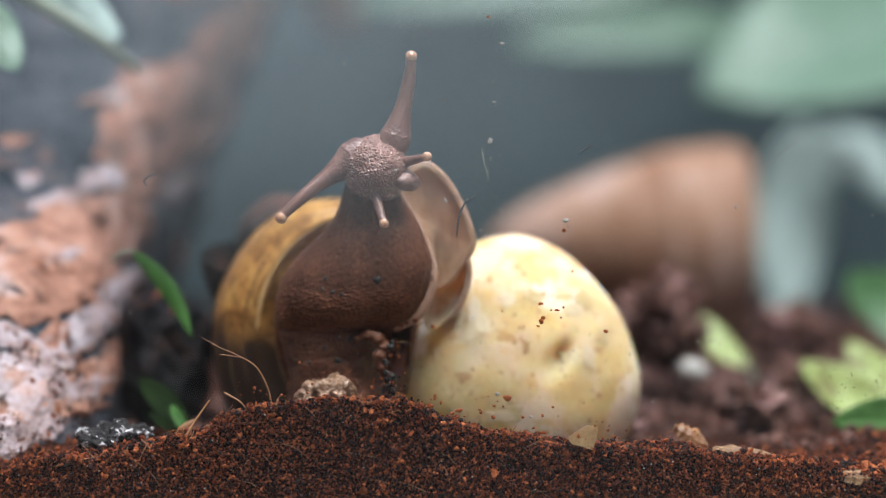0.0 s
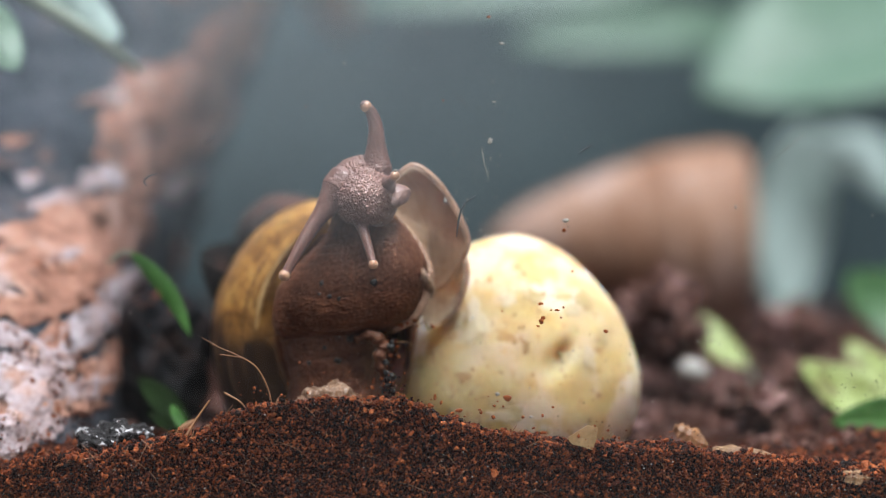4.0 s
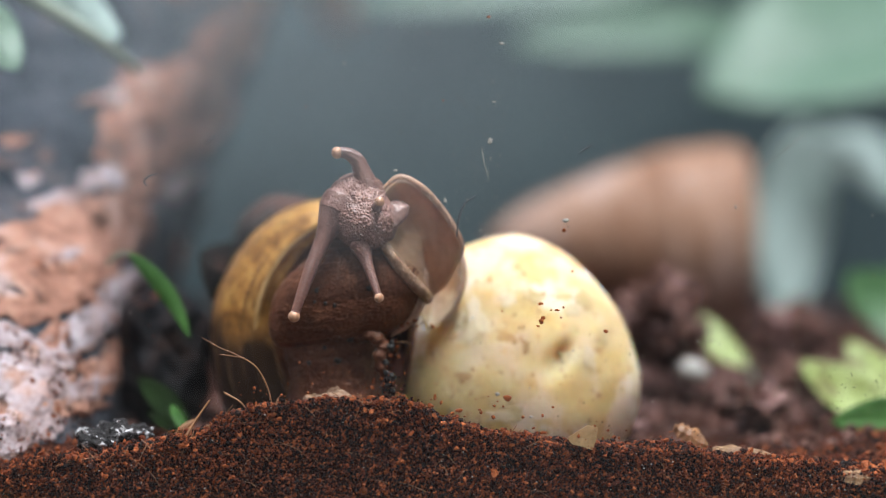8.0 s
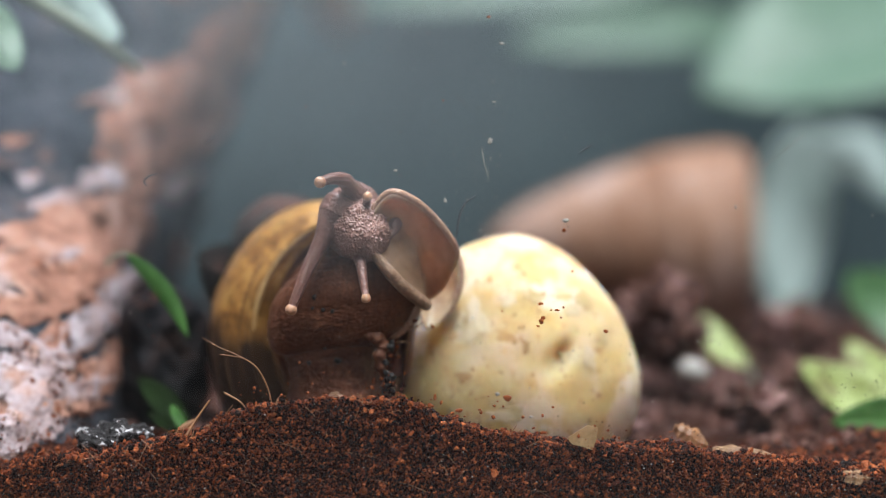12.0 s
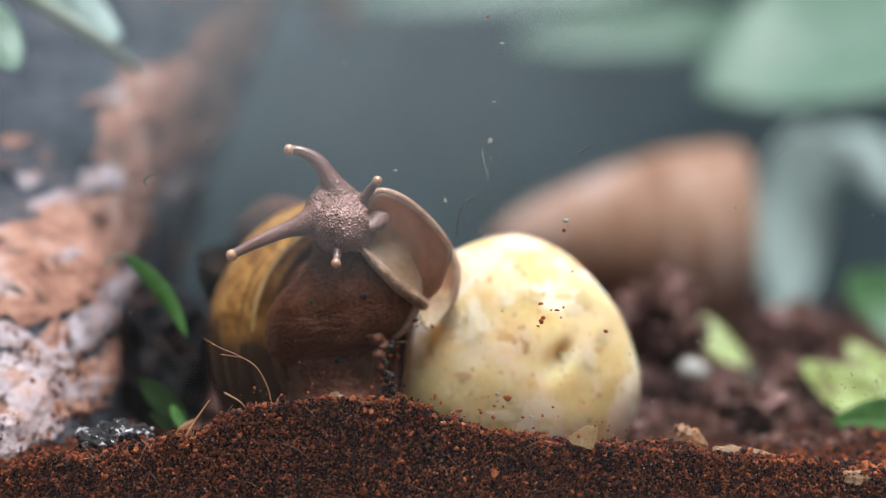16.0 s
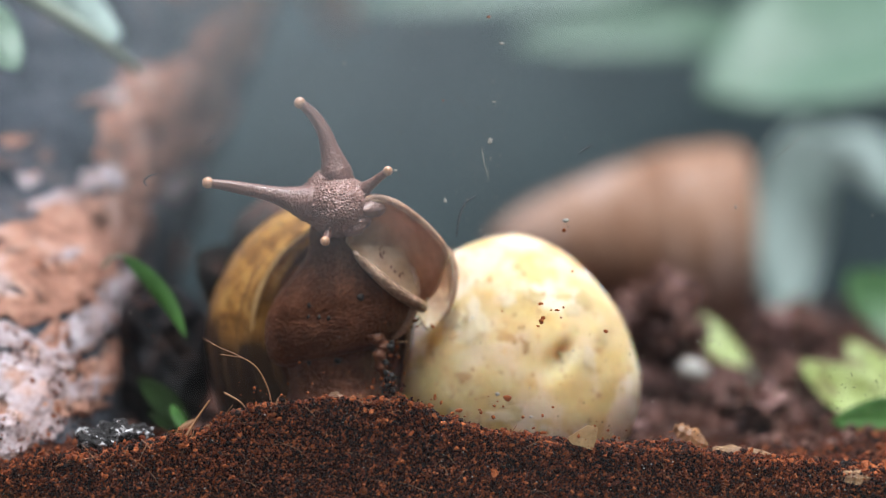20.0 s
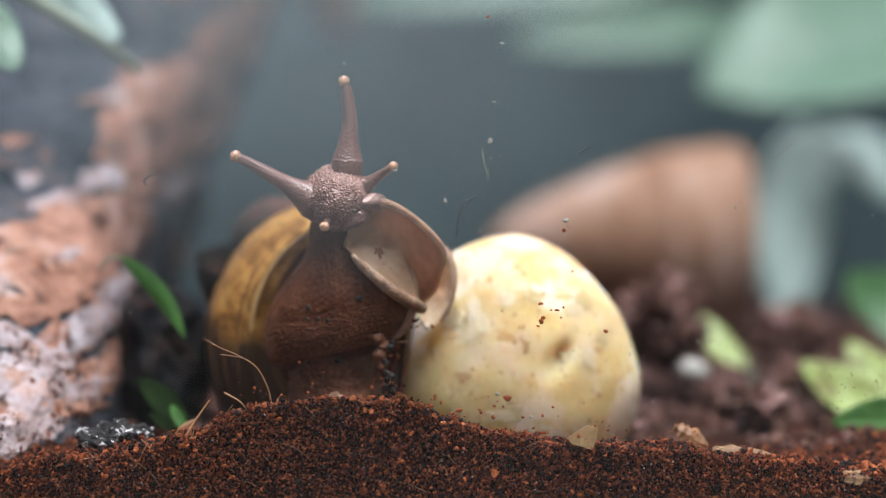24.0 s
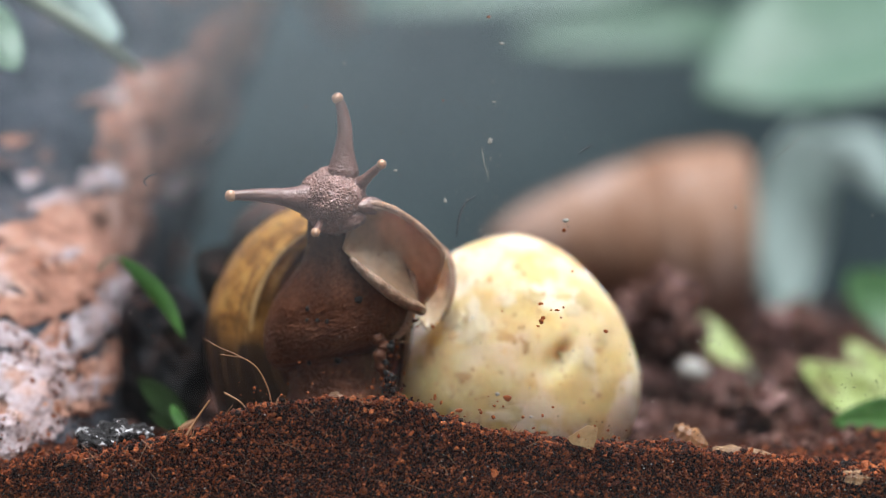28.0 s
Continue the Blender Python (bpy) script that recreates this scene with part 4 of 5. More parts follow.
    for q, r in (((-0.02468, -0.0125, 0.03641), 0.0011), ((-0.02128, -0.0125, 0.04124), 0.001), ((-0.02729, -0.0125, 0.03928), 0.0006), ((-0.03082, -0.0125, 0.03601), 0.0006), ((-0.02794, -0.0125, 0.04124), 0.0005), ((-0.01227, -0.0125, 0.03993), 0.0014), ((-0.01306, -0.0125, 0.03601), 0.0012), ((-0.01254, -0.0125, 0.03275), 0.0016), ((-0.01332, -0.0125, 0.03014), 0.0018), ((-0.01175, -0.0125, 0.02949), 0.0014)):
        r *= 0.65
        d = part("dirt_speck", lump(r, r * 0.5, r, r * 1.1, 900, q[0] * 3000, 3), DIRT, snail)
        d.location = Vector(q) - HOME
    return parts


SNAIL = build_body()


# ---- the log ----
PLATES = [(0.3623, 0.3053, 0.0768, -0.4048, 0.012, -0.2713), (0.4085, 0.1552, 0.0425, -0.1132, 0.0266, -0.2655), (0.3664, 0.0709, 0.0359, -0.1018, 0.0226, -0.2425), (0.4437, 0.1026, 0.0628, -0.1054, 0.0393, -0.3569), (0.2938, 0.6482, 0.0136, -0.1462, -0.0197, -0.0216), (0.2505, 1.0891, 0.0054, -0.0604, -0.0036, -0.0164), (0.2814, 0.5158, 0.0441, -0.3272, -0.0062, -0.071), (0.2027, 0.8261, 0.0423, -0.3474, -0.0154, -0.0472), (0.1668, 0.9261, 0.0118, -0.1894, -0.0194, -0.0192), (0.243, 0.5352, 0.0354, -0.2575, -0.0094, -0.0852), (0.1964, 0.6995, 0.0267, -0.1631, -0.0077, -0.0374), (0.148, 0.6101, 0.0267, -0.1599, -0.0039, -0.0701), (0.3159, 0.3312, 0.045, -0.1696, 0.0167, -0.1789), (0.1434, 0.8208, 0.0213, -0.1332, -0.0056, -0.0325), (0.1191, 0.7412, 0.0175, -0.1586, -0.0035, -0.0216)]
CRUSTS = [(0.2487, 0.7324, 0.0121, -0.1037, -0.0059, -0.0261), (0.3283, 0.0284, 0.0204, -0.0879, 0.0187, -0.1919), (0.225, 1.0178, 0.003, -0.0424, -0.0051, -0.0135), (0.2038, 0.4899, 0.0384, -0.1748, 0.0147, -0.1789), (0.1503, 0.7583, 0.0301, -0.1683, -0.0061, -0.0429), (0.1245, 0.889, 0.014, -0.1375, -0.0106, -0.0322), (0.1033, 0.8598, 0.0099, -0.1273, -0.0094, -0.0267), (0.1334, 0.6787, 0.018, -0.1053, -0.0025, -0.0306), (0.1837, 0.8691, 0.0067, -0.0516, -0.0038, -0.0118), (0.1375, 0.9695, 0.0046, -0.0675, -0.0053, -0.0118), (0.2174, 0.9076, 0.0129, -0.1039, -0.004, -0.0148), (0.2429, 0.2145, 0.0147, -0.04, 0.0106, -0.125)]


def build_log():
    lg = thing("log", (-0.15, 0.0, 0.012), "weathered reddish log with pale peeled bark patches", "log")
    n, m = 170, 130
    d = Vector((0.008, 0.145, 0.12)).normalized()
    a = Vector((-0.146, 0.055, -0.005)) - d * 0.1
    b = a + d * 0.72
    side = Vector((1, 0, 0)) - d * d.x
    side.normalize()
    up = side.cross(d)

    def skin(t, an, lift=0.0):
        """The log's uneven surface at a share t of its length and a turn an about it."""
        c = a.lerp(b, t)
        c.x += float(np.interp(t, (0.12, 0.22, 0.35, 0.5, 0.7), (0.0, -0.005, -0.005, 0.009, 0.03)))
        e = side * math.cos(an) + up * math.sin(an)
        q = c + e * 0.067
        f = min(1.0, max(0.0, (t - 0.13) / 0.12))
        box = 4.0 - 1.1 * f * f * (3 - 2 * f)
        r = 0.064 * (abs(math.cos(an)) ** box + abs(math.sin(an)) ** box) ** (-1 / box) + 0.006 * noise.fractal(Vector((q.x * 26, q.y * 12, q.z * 12)), 0.9, 2.1, 4) + 0.0013 * noise.fractal(q * 110, 0.8, 2.0, 3) + lift
        p = c + e * r
        p.y = max(p.y, -0.0285)
        return p - lg.location

    part("bark", grid([[skin(i / n, 2 * math.pi * j / m) for j in range(m)] for i in range(n + 1)], True, True), BARK, lg)

    def patch(name, row, material, high, seed, relief):
        """A ragged flake of bark or crust that follows the log's surface; row: its place and its two reaches."""
        t0, a0, t1, a1, t2, a2 = row
        rings = []
        for s, h in [(q, 1 - 0.4 * q * q) for q in np.linspace(0.02, 0.93, 22)] + [(0.97, 0.3), (1.0, -0.8)]:
            ring = []
            for k in range(110):
                w = 2 * math.pi * k / 110
                f = s * (1 + 0.5 * noise.fractal(Vector((math.cos(w) * 1.6, math.sin(w) * 1.6, seed)), 0.7, 2.0, 4))
                c, sn = math.cos(w) * f, math.sin(w) * f
                u, v = t0 + t1 * c + t2 * sn, a0 + a1 * c + a2 * sn
                rough = relief * noise.fractal(Vector((u * 110, v * 30, seed)), 0.6, 2.1, 4)
                ring.append(skin(u, v, high * h + (rough if s < 0.95 else 0)))
            rings.append(ring)
        part(name, grid(rings, True, True), material, lg)

    rng = np.random.default_rng(21)
    spots, sizes = [], []
    for _ in range(3600):
        t, an = 0.07 + 0.11 * rng.random(), rng.uniform(0.6, 1.3)
        if noise.noise(Vector((t * 90, an * 8, 0.4))) > 0.02:
            sz = 0.00012 + 0.00045 * rng.random() ** 3
            spots.append(skin(t, an, 0.0012) + Vector(lg.location))
            sizes.append(sz)
    crumbs("soil_crumbs", spots, sizes, CRUMB, "red-brown soil crumbs strewn on the log")
    for i, row in enumerate(PLATES):
        patch("bark_plate", row, PLATE, 0.0008, 3.1 * i, 0.0004)
    for i, row in enumerate(CRUSTS):
        patch("pale_crust", row, CRUST, 0.001, 7 + 2.3 * i, 0.0003)
    # added lump, coloured near-black to paint the shade between log and shell
    gap_lump = part("shade_lump", lump(0.0125, 0.02, 0.019, 0.004, 90, 4.0, 5), SHADE_BARK, lg, "near-black lump standing in for shade at the foot of the log")
    gap_lump.location = Vector((-0.07264, 0.058, 0.03405)) - lg.location
    return lg


build_log()


# ---- the far snail shell ----
def build_far_shell():
    """A big shell lying on its side: apex to the left, whorls parted by a winding seam, its mouth at the right."""
    base = Vector((0.08, 0.29, 0.022))
    apex = Vector((0.01651, 0.29, 0.0645)) - base
    fs = thing("snail_shell", base, "pinkish orange-brown snail shell resting on the soil", "shell")
    prof = [(0.0, 0.0002), (0.0025, 0.004), (0.008, 0.0085), (0.016, 0.0132), (0.03, 0.0192), (0.05, 0.0262), (0.066, 0.0305), (0.08, 0.0328), (0.089, 0.0328), (0.0945, 0.0312), (0.0965, 0.030)]
    px, pr = [p[0] for p in prof], [p[1] for p in prof]
    rows = []
    for q in np.linspace(0, 1, 120) ** 1.3:
        x = 0.0965 * q
        row = []
        for k in range(72):
            w = 2 * math.pi * k / 72
            turn = (math.log(x + 0.004) * 2.6 + k / 72) % 1.0
            r = 1.12 * float(np.interp(x, px, pr)) * (1 - 0.045 * math.exp(-((turn - 0.5) / 0.09) ** 2)) * (1 + 0.006 * math.sin(420 * x + 2 * math.sin(w)))
            row.append(apex + Vector((x, r * math.sin(w) * 0.9, r * math.cos(w))))
        rows.append(row)
    for x, f in ((0.0972, 0.93), (0.094, 0.86), (0.086, 0.8), (0.074, 0.6), (0.066, 0.3), (0.064, 0.02)):
        rows.append([apex + Vector((x, 0.030 * f * math.sin(2 * math.pi * k / 72) * 0.9, 0.030 * f * math.cos(2 * math.pi * k / 72))) for k in range(72)])
    part("whorl", grid(rows, True, True), FAR_SHELL, fs)
    return fs


build_far_shell()


# ---- plants ----
def plant(name, label, leaves, stems, material, foot, group=""):
    root = thing(name, foot, label, "plant", group)
    for pts, r in stems:
        part("stem", tube([p - Vector(foot) for p in smooth_line(pts, 16)], [r * (1 - 0.5 * i / 15) for i in range(16)]), STEM, root)
    for base, tip, width, side, sag, mt, *bend in leaves:
        part("leaf", leaf_mesh(base, tip, width, side, sag, at=foot, bend=bend[0] if bend else 0.0), mt or material, root)
    return root


plant("broadleaf_plant", "large soft green leaves drooping on a leafy stem", [
    ((0.24051, 0.42, 0.15589), (0.10619, 0.36, 0.12558), 0.1, (0, 0.8, 0.6), 0.06, LEAF_PALE),
    ((0.14423, 0.34, 0.11285), (0.13473, 0.33, 0.03154), 0.031, (1, 0.15, 0.1), 0.05, LEAF_BLUE),
    ((0.14584, 0.33, 0.10558), (0.17703, 0.32, 0.07979), 0.02, (0.3, 0.1, 1), 0.05, LEAF_BLUE, 0.16),
    ((0.15356, 0.55, 0.17197), (0.03107, 0.5, 0.16004), 0.03, (0.1, 0.5, 1), 0.05, LEAF_PALE),
    # far pale leaf, added to stand in for the brighter haze at the top
    ((0.12, 0.66, 0.212), (-0.055, 0.64, 0.196), 0.034, (0.1, 0.5, 1), 0.04, LEAF_PALE)],
    [([(0.25854, 0.45, 0.02), (0.24574, 0.44, 0.0975), (0.23815, 0.43, 0.15691)], 0.004), ([(0.23939, 0.43, 0.14196), (0.19453, 0.39, 0.12184), (0.14508, 0.345, 0.11315)], 0.0015), ([(0.23815, 0.43, 0.15691), (0.19179, 0.5, 0.17745), (0.15075, 0.55, 0.17197)], 0.003), ([(0.19179, 0.5, 0.17745), (0.16, 0.6, 0.205), (0.118, 0.66, 0.212)], 0.002)], LEAF_PALE, (0.29, 0.45, 0.02))
plant("low_plant", "fresh yellow-green leaves growing low on the soil", [
    ((0.12316, 0.05, 0.00911), (0.09972, 0.09, 0.03055), 0.0125, (0.6, 0.2, 0.6), 0.1, LEAF_FRESH),
    ((0.13069, 0.07, 0.00872), (0.11891, 0.12, 0.03559), 0.016, (0.8, 0.2, 0.5), -0.05, LEAF_FRESH),
    ((0.12294, 0.03, 0.01671), (0.09739, 0.03, 0.01884), 0.012, (0.1, 0.4, 0.8), 0.12, BLADE),
    ((0.14548, 0.12, 0.02895), (0.1285, 0.17, 0.055), 0.02, (0.6, 0.3, 0.5), 0.1, LEAF)],
    [([(0.12905, 0.05, 0.00175), (0.13298, 0.07, 0.02246), (0.14631, 0.12, 0.03559)], 0.0015)], LEAF_FRESH, (0.12905, 0.05, 0.00469))
plant("sprig", "small yellow-green leaf lying on dark soil", [((0.0737, 0.1286, 0.0426), (0.0887, 0.1156, 0.0275), 0.0095, (0.6, 0.5, 0.6), 0.06, LEAF_FRESH)],
      [([(0.0912, 0.1156, 0.0175), (0.0900, 0.1156, 0.0262), (0.0870, 0.117, 0.0294)], 0.0007)], LEAF_FRESH, (0.0912, 0.1156, 0.0175))
plant("climbing_plant", "pale green leaf and stalk against the log", [((-0.12434, 0.05, 0.12844), (-0.10934, 0.045, 0.10813), 0.014, (1, 0.2, 0.3), 0.08, LEAF_PALE), ((-0.10596, 0.07, 0.13391), (-0.08764, 0.075, 0.11914), 0.012, (0.7, 0.3, 0.5), 0.08, LEAF_BLUE)],
      [([(-0.1146, 0.06, 0.1319), (-0.102, 0.065, 0.1242), (-0.09254, 0.072, 0.11808), (-0.08446, 0.085, 0.11152)], 0.0028)], LEAF_PALE, (-0.08446, 0.085, 0.11152))
plant("lower_leaves", "small green leaves sprouting beside the log, coloured for its shade", [
    ((-0.0618, 0.014, 0.0178), (-0.0755, 0.024, 0.0302), 0.0062, (0.6, 0.3, 0.6), 0.12, LEAF_SHADED), ((-0.0612, 0.005, 0.0178), (-0.0660, 0.012, 0.0245), 0.0026, (1, 0.2, 0.5), 0.1, BLADE), ((-0.0625, 0.012, 0.0168), (-0.0722, 0.016, 0.0222), 0.003, (0.5, 0.3, 0.8), 0.1, LEAF_SHADED)],
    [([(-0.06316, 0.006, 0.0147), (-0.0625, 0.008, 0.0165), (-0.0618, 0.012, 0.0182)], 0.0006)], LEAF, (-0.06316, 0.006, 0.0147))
BLADE_FOOT = Vector((-0.0775, 0.024, 0.0615))
blade = plant("grass_blade", "narrow bright green leaf hanging from the log", [((-0.0765, 0.022, 0.0615), (-0.0614, 0.018, 0.0402), 0.0042, (0.81, 0.1, 0.59), 0.06, BLADE, 0.07)],
              [([(-0.0830, 0.03, 0.0590), (-0.0800, 0.026, 0.0612), (-0.0765, 0.022, 0.0615)], 0.0005)], BLADE, BLADE_FOOT)


# ---- small things on the soil ----
def fibre(name, pts, r, label, twigs=()):
    root = thing(name, pts[0], label, "root")
    o = Vector(pts[0])
    part("strand", tube([p - o for p in smooth_line(pts, 24)], [r * (1 - 0.6 * i / 23) for i in range(24)], 6), FIBRE, root)
    for tw in twigs:
        part("side_strand", tube([p - o for p in smooth_line(tw, 10)], [r * 0.6] * 10, 5), FIBRE, root)


fibre("root_fibre", [(-0.03818, -0.028, 0.02609), (-0.03894, -0.028, 0.03052), (-0.04159, -0.028, 0.03558), (-0.04602, -0.028, 0.03836), (-0.04981, -0.028, 0.04), (-0.05386, -0.028, 0.04228)], 0.00022, "thin curved orange-brown root fibre standing in soil", [[(-0.0445, -0.028, 0.0376), (-0.04698, -0.0285, 0.03813), (-0.04971, -0.029, 0.03853)]])
fibre("straw", [(-0.05879, -0.029, 0.01671), (-0.05677, -0.028, 0.02104), (-0.05499, -0.027, 0.02412), (-0.05231, -0.026, 0.0281)], 0.0005, "short orange-brown dry stalk stuck in soil")
fibre("root_fibre", [(-0.0488, -0.028, 0.02989), (-0.04529, -0.029, 0.02806), (-0.04365, -0.029, 0.02617)], 0.0003, "short dark root bit on the soil heap")
fibre("root_fibre", [(-0.04855, -0.028, 0.02357), (-0.05108, -0.028, 0.02293), (-0.05297, -0.028, 0.0223)], 0.0004, "short dark root bit on the soil heap")
fibre("root_fibre", [(-0.01094, -0.014, 0.04052), (-0.00857, -0.015, 0.04069), (-0.00637, -0.015, 0.03953)], 0.00012, "fine dark hair-like root fibre by the potato")


def lying(name, at, radii, turn, material, label, category, rough=0.3, scale=300, cuts=3):
    ob = part(name, lump(*radii, min(radii) * rough, scale, at[0] * 1000, cuts), material)
    ob.matrix_world = Matrix.Translation(at) @ pose(0, 0, 0, *turn)
    return tagged(ob, label, category)


lying("white_pebble", (0.0695, 0.0883, 0.0283), (0.0045, 0.0034, 0.0033), (0, 10, 0), PEBBLE, "small rough white pebble on the soil", "pebble")
for q, r in (((0.06123, 0.1, 0.04287), 0.011), ((0.0671, 0.095, 0.03666), 0.0085), ((0.05735, 0.11, 0.03602), 0.009), ((0.06851, 0.13, 0.04529), 0.008), ((0.08044, 0.05, 0.0209), 0.007), ((0.10221, 0.1, 0.02038), 0.01), ((0.1089, 0.16, 0.03036), 0.012)):
    lying("soil_clod", q, (r, r * 0.9, r * 0.75), (0, q[0] * 9000, 0), CLOD, "dark purplish-brown moist clod of soil", "clod", 0.9, 260, 5)
def splinter(name, at, size, turn, material, label, seed):
    """A flat torn chip with ragged ends and edges."""
    rng = random.Random(seed)
    long, wide, thick = size
    rows = []
    for i in range(13):
        t = i / 12
        w = wide * (0.35 + 0.65 * math.sin(math.pi * min(1, max(0.04, t))) ** 0.6) * rng.uniform(0.7, 1.15)
        x = (t - 0.5) * 2 * long
        z = 0.12 * long * math.sin(3 * t) + rng.uniform(-0.2, 0.2) * thick
        rows.append([(x + rng.uniform(-0.05, 0.05) * long, -w, z - thick), (x, -w * 0.3, z + thick * rng.uniform(0.4, 1)), (x, w * 0.4, z + thick * rng.uniform(0.5, 1.1)), (x, w, z - thick), (x, 0, z - thick * 1.4)])
    ob = part(name, grid(rows, True, True), material)
    for p in ob.data.polygons:
        p.use_smooth = False
    ob.matrix_world = Matrix.Translation(at) @ pose(0, 0, 0, *turn)
    return tagged(ob, label, name.replace("_", " "))


splinter("bark_chip", (0.05772, -0.008, 0.01838), (0.0045, 0.0026, 0.0006), (62, 32, 10), FIBRE, "reddish splinter of bark on the soil", 3)
splinter("wood_chip", (0.06956, -0.02, 0.01507), (0.0085, 0.0022, 0.0006), (55, 10, 0), CHIP, "long pale tan wood chip on the soil", 4)
splinter("wood_chip", (0.09155, -0.0305, 0.01144), (0.0033, 0.0018, 0.0004), (60, 6, 0), CHIP, "small pale tan wood chip on the soil", 5)
splinter("wood_chip", (-0.05959, -0.01, 0.02079), (0.003, 0.001, 0.0003), (60, -35, 0), FIBRE, "small reddish wood chip by the log", 6)


def peel_chip():
    at = Vector((0.03114, -0.0312, 0.02006))
    pts = [(0.0275, -0.0312, 0.02006), (0.02962, -0.0314, 0.02146), (0.03212, -0.0316, 0.02298), (0.03439, -0.0314, 0.02234), (0.03403, -0.0312, 0.02006), (0.03317, -0.031, 0.0174), (0.0309, -0.031, 0.01816), (0.02864, -0.031, 0.01866)]
    bm = bmesh.new()
    f = [bm.verts.new(Vector(p) - at) for p in pts]
    b = [bm.verts.new(Vector(p) - at + Vector((0, 0.0006, 0))) for p in pts]
    bm.faces.new(f[::-1]); bm.faces.new(b)
    for i in range(len(f)):
        j = (i + 1) % len(f)
        bm.faces.new((f[i], f[j], b[j], b[i]))
    ob = part("potato_peel", bm, PEEL)
    for p in ob.data.polygons:
        p.use_smooth = False
    ob.location = at
    tagged(ob, "torn tan flake of potato skin on the soil", "peel")


peel_chip()
FROST = matter("charred_frosted", [(0.014, 0.013, 0.014), (0.05, 0.045, 0.045)], 0.003, 0.9, 1.0, 0.0012, depth=0.001, gloss=0.1, spots=[(0.0026, 0.57, (0.4, 0.39, 0.4)), (0.0012, 0.6, (0.4, 0.39, 0.4))])
lying("charred_chunk", (-0.0752, -0.014, 0.0186), (0.0086, 0.006, 0.0027), (0, -4, 8), FROST, "black charred chunk with white mould on soil", "charcoal", 1.1, 260, 5)


def far_bark():
    ob = part("branch", tube(smooth_line([(-0.06, 0.5, 0.1962), (-0.05196, 0.5, 0.17745), (-0.04393, 0.5, 0.16405)], 10), [0.012, 0.012, 0.011, 0.011, 0.01, 0.01, 0.009, 0.008, 0.006, 0.003]), PLATE)
    tagged(ob, "reddish bark branch end hanging from above", "branch")


far_bark()


# ---- dirt on the glass ----
GLASS_DIRT = [((0.01429, -0.032, 0.02891), 0.0010, 0.0007), ((0.00351, -0.032, 0.02627), 0.0008, 0.0005), ((0.00201, -0.032, 0.02565), 0.0005, 0.0004), ((-0.00175, -0.032, 0.02916), 0.0004, 0.0007), ((-0.00038, -0.032, 0.02803), 0.0003, 0.0005),
              ((-0.00301, -0.032, 0.02753), 0.0005, 0.0006), ((-0.00715, -0.032, 0.02753), 0.0006, 0.0008), ((0.00852, -0.032, 0.02577), 0.0004, 0.0004), ((0.01116, -0.032, 0.02477), 0.0005, 0.0004), ((0.02181, -0.032, 0.04583), 0.0006, 0.0007),
              ((0.02231, -0.032, 0.04683), 0.0005, 0.0005), ((0.02106, -0.032, 0.04495), 0.0004, 0.0003), ((0.02394, -0.032, 0.04846), 0.0003, 0.0002), ((0.02532, -0.032, 0.04846), 0.0006, 0.0003), ((0.0267, -0.032, 0.04909), 0.0003, 0.0003),
              ((0.0262, -0.032, 0.04683), 0.0003, 0.0002), ((0.02156, -0.032, 0.04984), 0.0006, 0.0003), ((0.0361, -0.032, 0.04382), 0.0005, 0.0004), ((0.02858, -0.032, 0.05711), 0.0003, 0.0003), ((0.01304, -0.032, 0.04821), 0.0002, 0.0002),
              ((0.01015, -0.032, 0.1134), 0.0004, 0.0003), ((0.02683, -0.032, 0.06614), 0.0005, 0.0004), ((0.02231, -0.032, 0.02138), 0.0009, 0.0004)]
GLASS_DUST = [((0.01028, -0.032, 0.08594), 0.0006, 0.0008), ((0.02708, -0.032, 0.06827), 0.0008, 0.0004), ((0.01316, -0.032, 0.1075), 0.0006, 0.0003), ((0.01128, -0.032, 0.09459), 0.0005, 0.0002), ((-0.02181, -0.032, 0.10299), 0.0004, 0.0004),
              ((0.06481, -0.032, 0.07128), 0.0004, 0.0005), ((-0.01053, -0.032, 0.07942), 0.0005, 0.0004), ((0.0005, -0.032, 0.07278), 0.0004, 0.0005), ((0.01203, -0.032, 0.02991), 0.0004, 0.0004), ((0.01956, -0.032, 0.02489), 0.0004, 0.0003)]


def speck(place, size, material=CRUMB, name="dirt_speck", flat=0.5):
    d = part(name, lump(size[0], 0.00018 if flat else size[0] * 0.5, size[1], min(size) * 0.6, 1200, place[0] * 7000, 2), material, pane)
    d.location = (place[0], -0.0319, place[2])


for place, w, h in GLASS_DIRT:
    speck(place, (w, h))
for place, w, h in GLASS_DUST:
    speck(place, (w, h), DUST, "dust_speck")
rng_glass = random.Random(8)
for k in range(210):
    w = 0.00005 + 0.00014 * rng_glass.random() ** 3
    speck((rng_glass.gauss(0.012, 0.045), 0, rng_glass.uniform(0.028, 0.118)), (w, w * rng_glass.uniform(0.6, 1.6)), DUST if rng_glass.random() < 0.6 else CRUMB, "dust_speck")
for k in range(130):
    w = 0.00008 + 0.0003 * rng_glass.random() ** 2
    x = rng_glass.uniform(-0.06, 0.06)
    speck((x, 0, ground_z(x, -0.03) + abs(rng_glass.gauss(0, 0.004))), (w, w * rng_glass.uniform(0.6, 1.4)))
for k in range(160):
    w = 0.00004 + 0.0001 * rng_glass.random() ** 2
    speck((rng_glass.gauss(0.0095, 0.0032), 0, rng_glass.gauss(0.077, 0.009)), (w, w * rng_glass.uniform(0.7, 2.0)), DUST, "dust_speck")


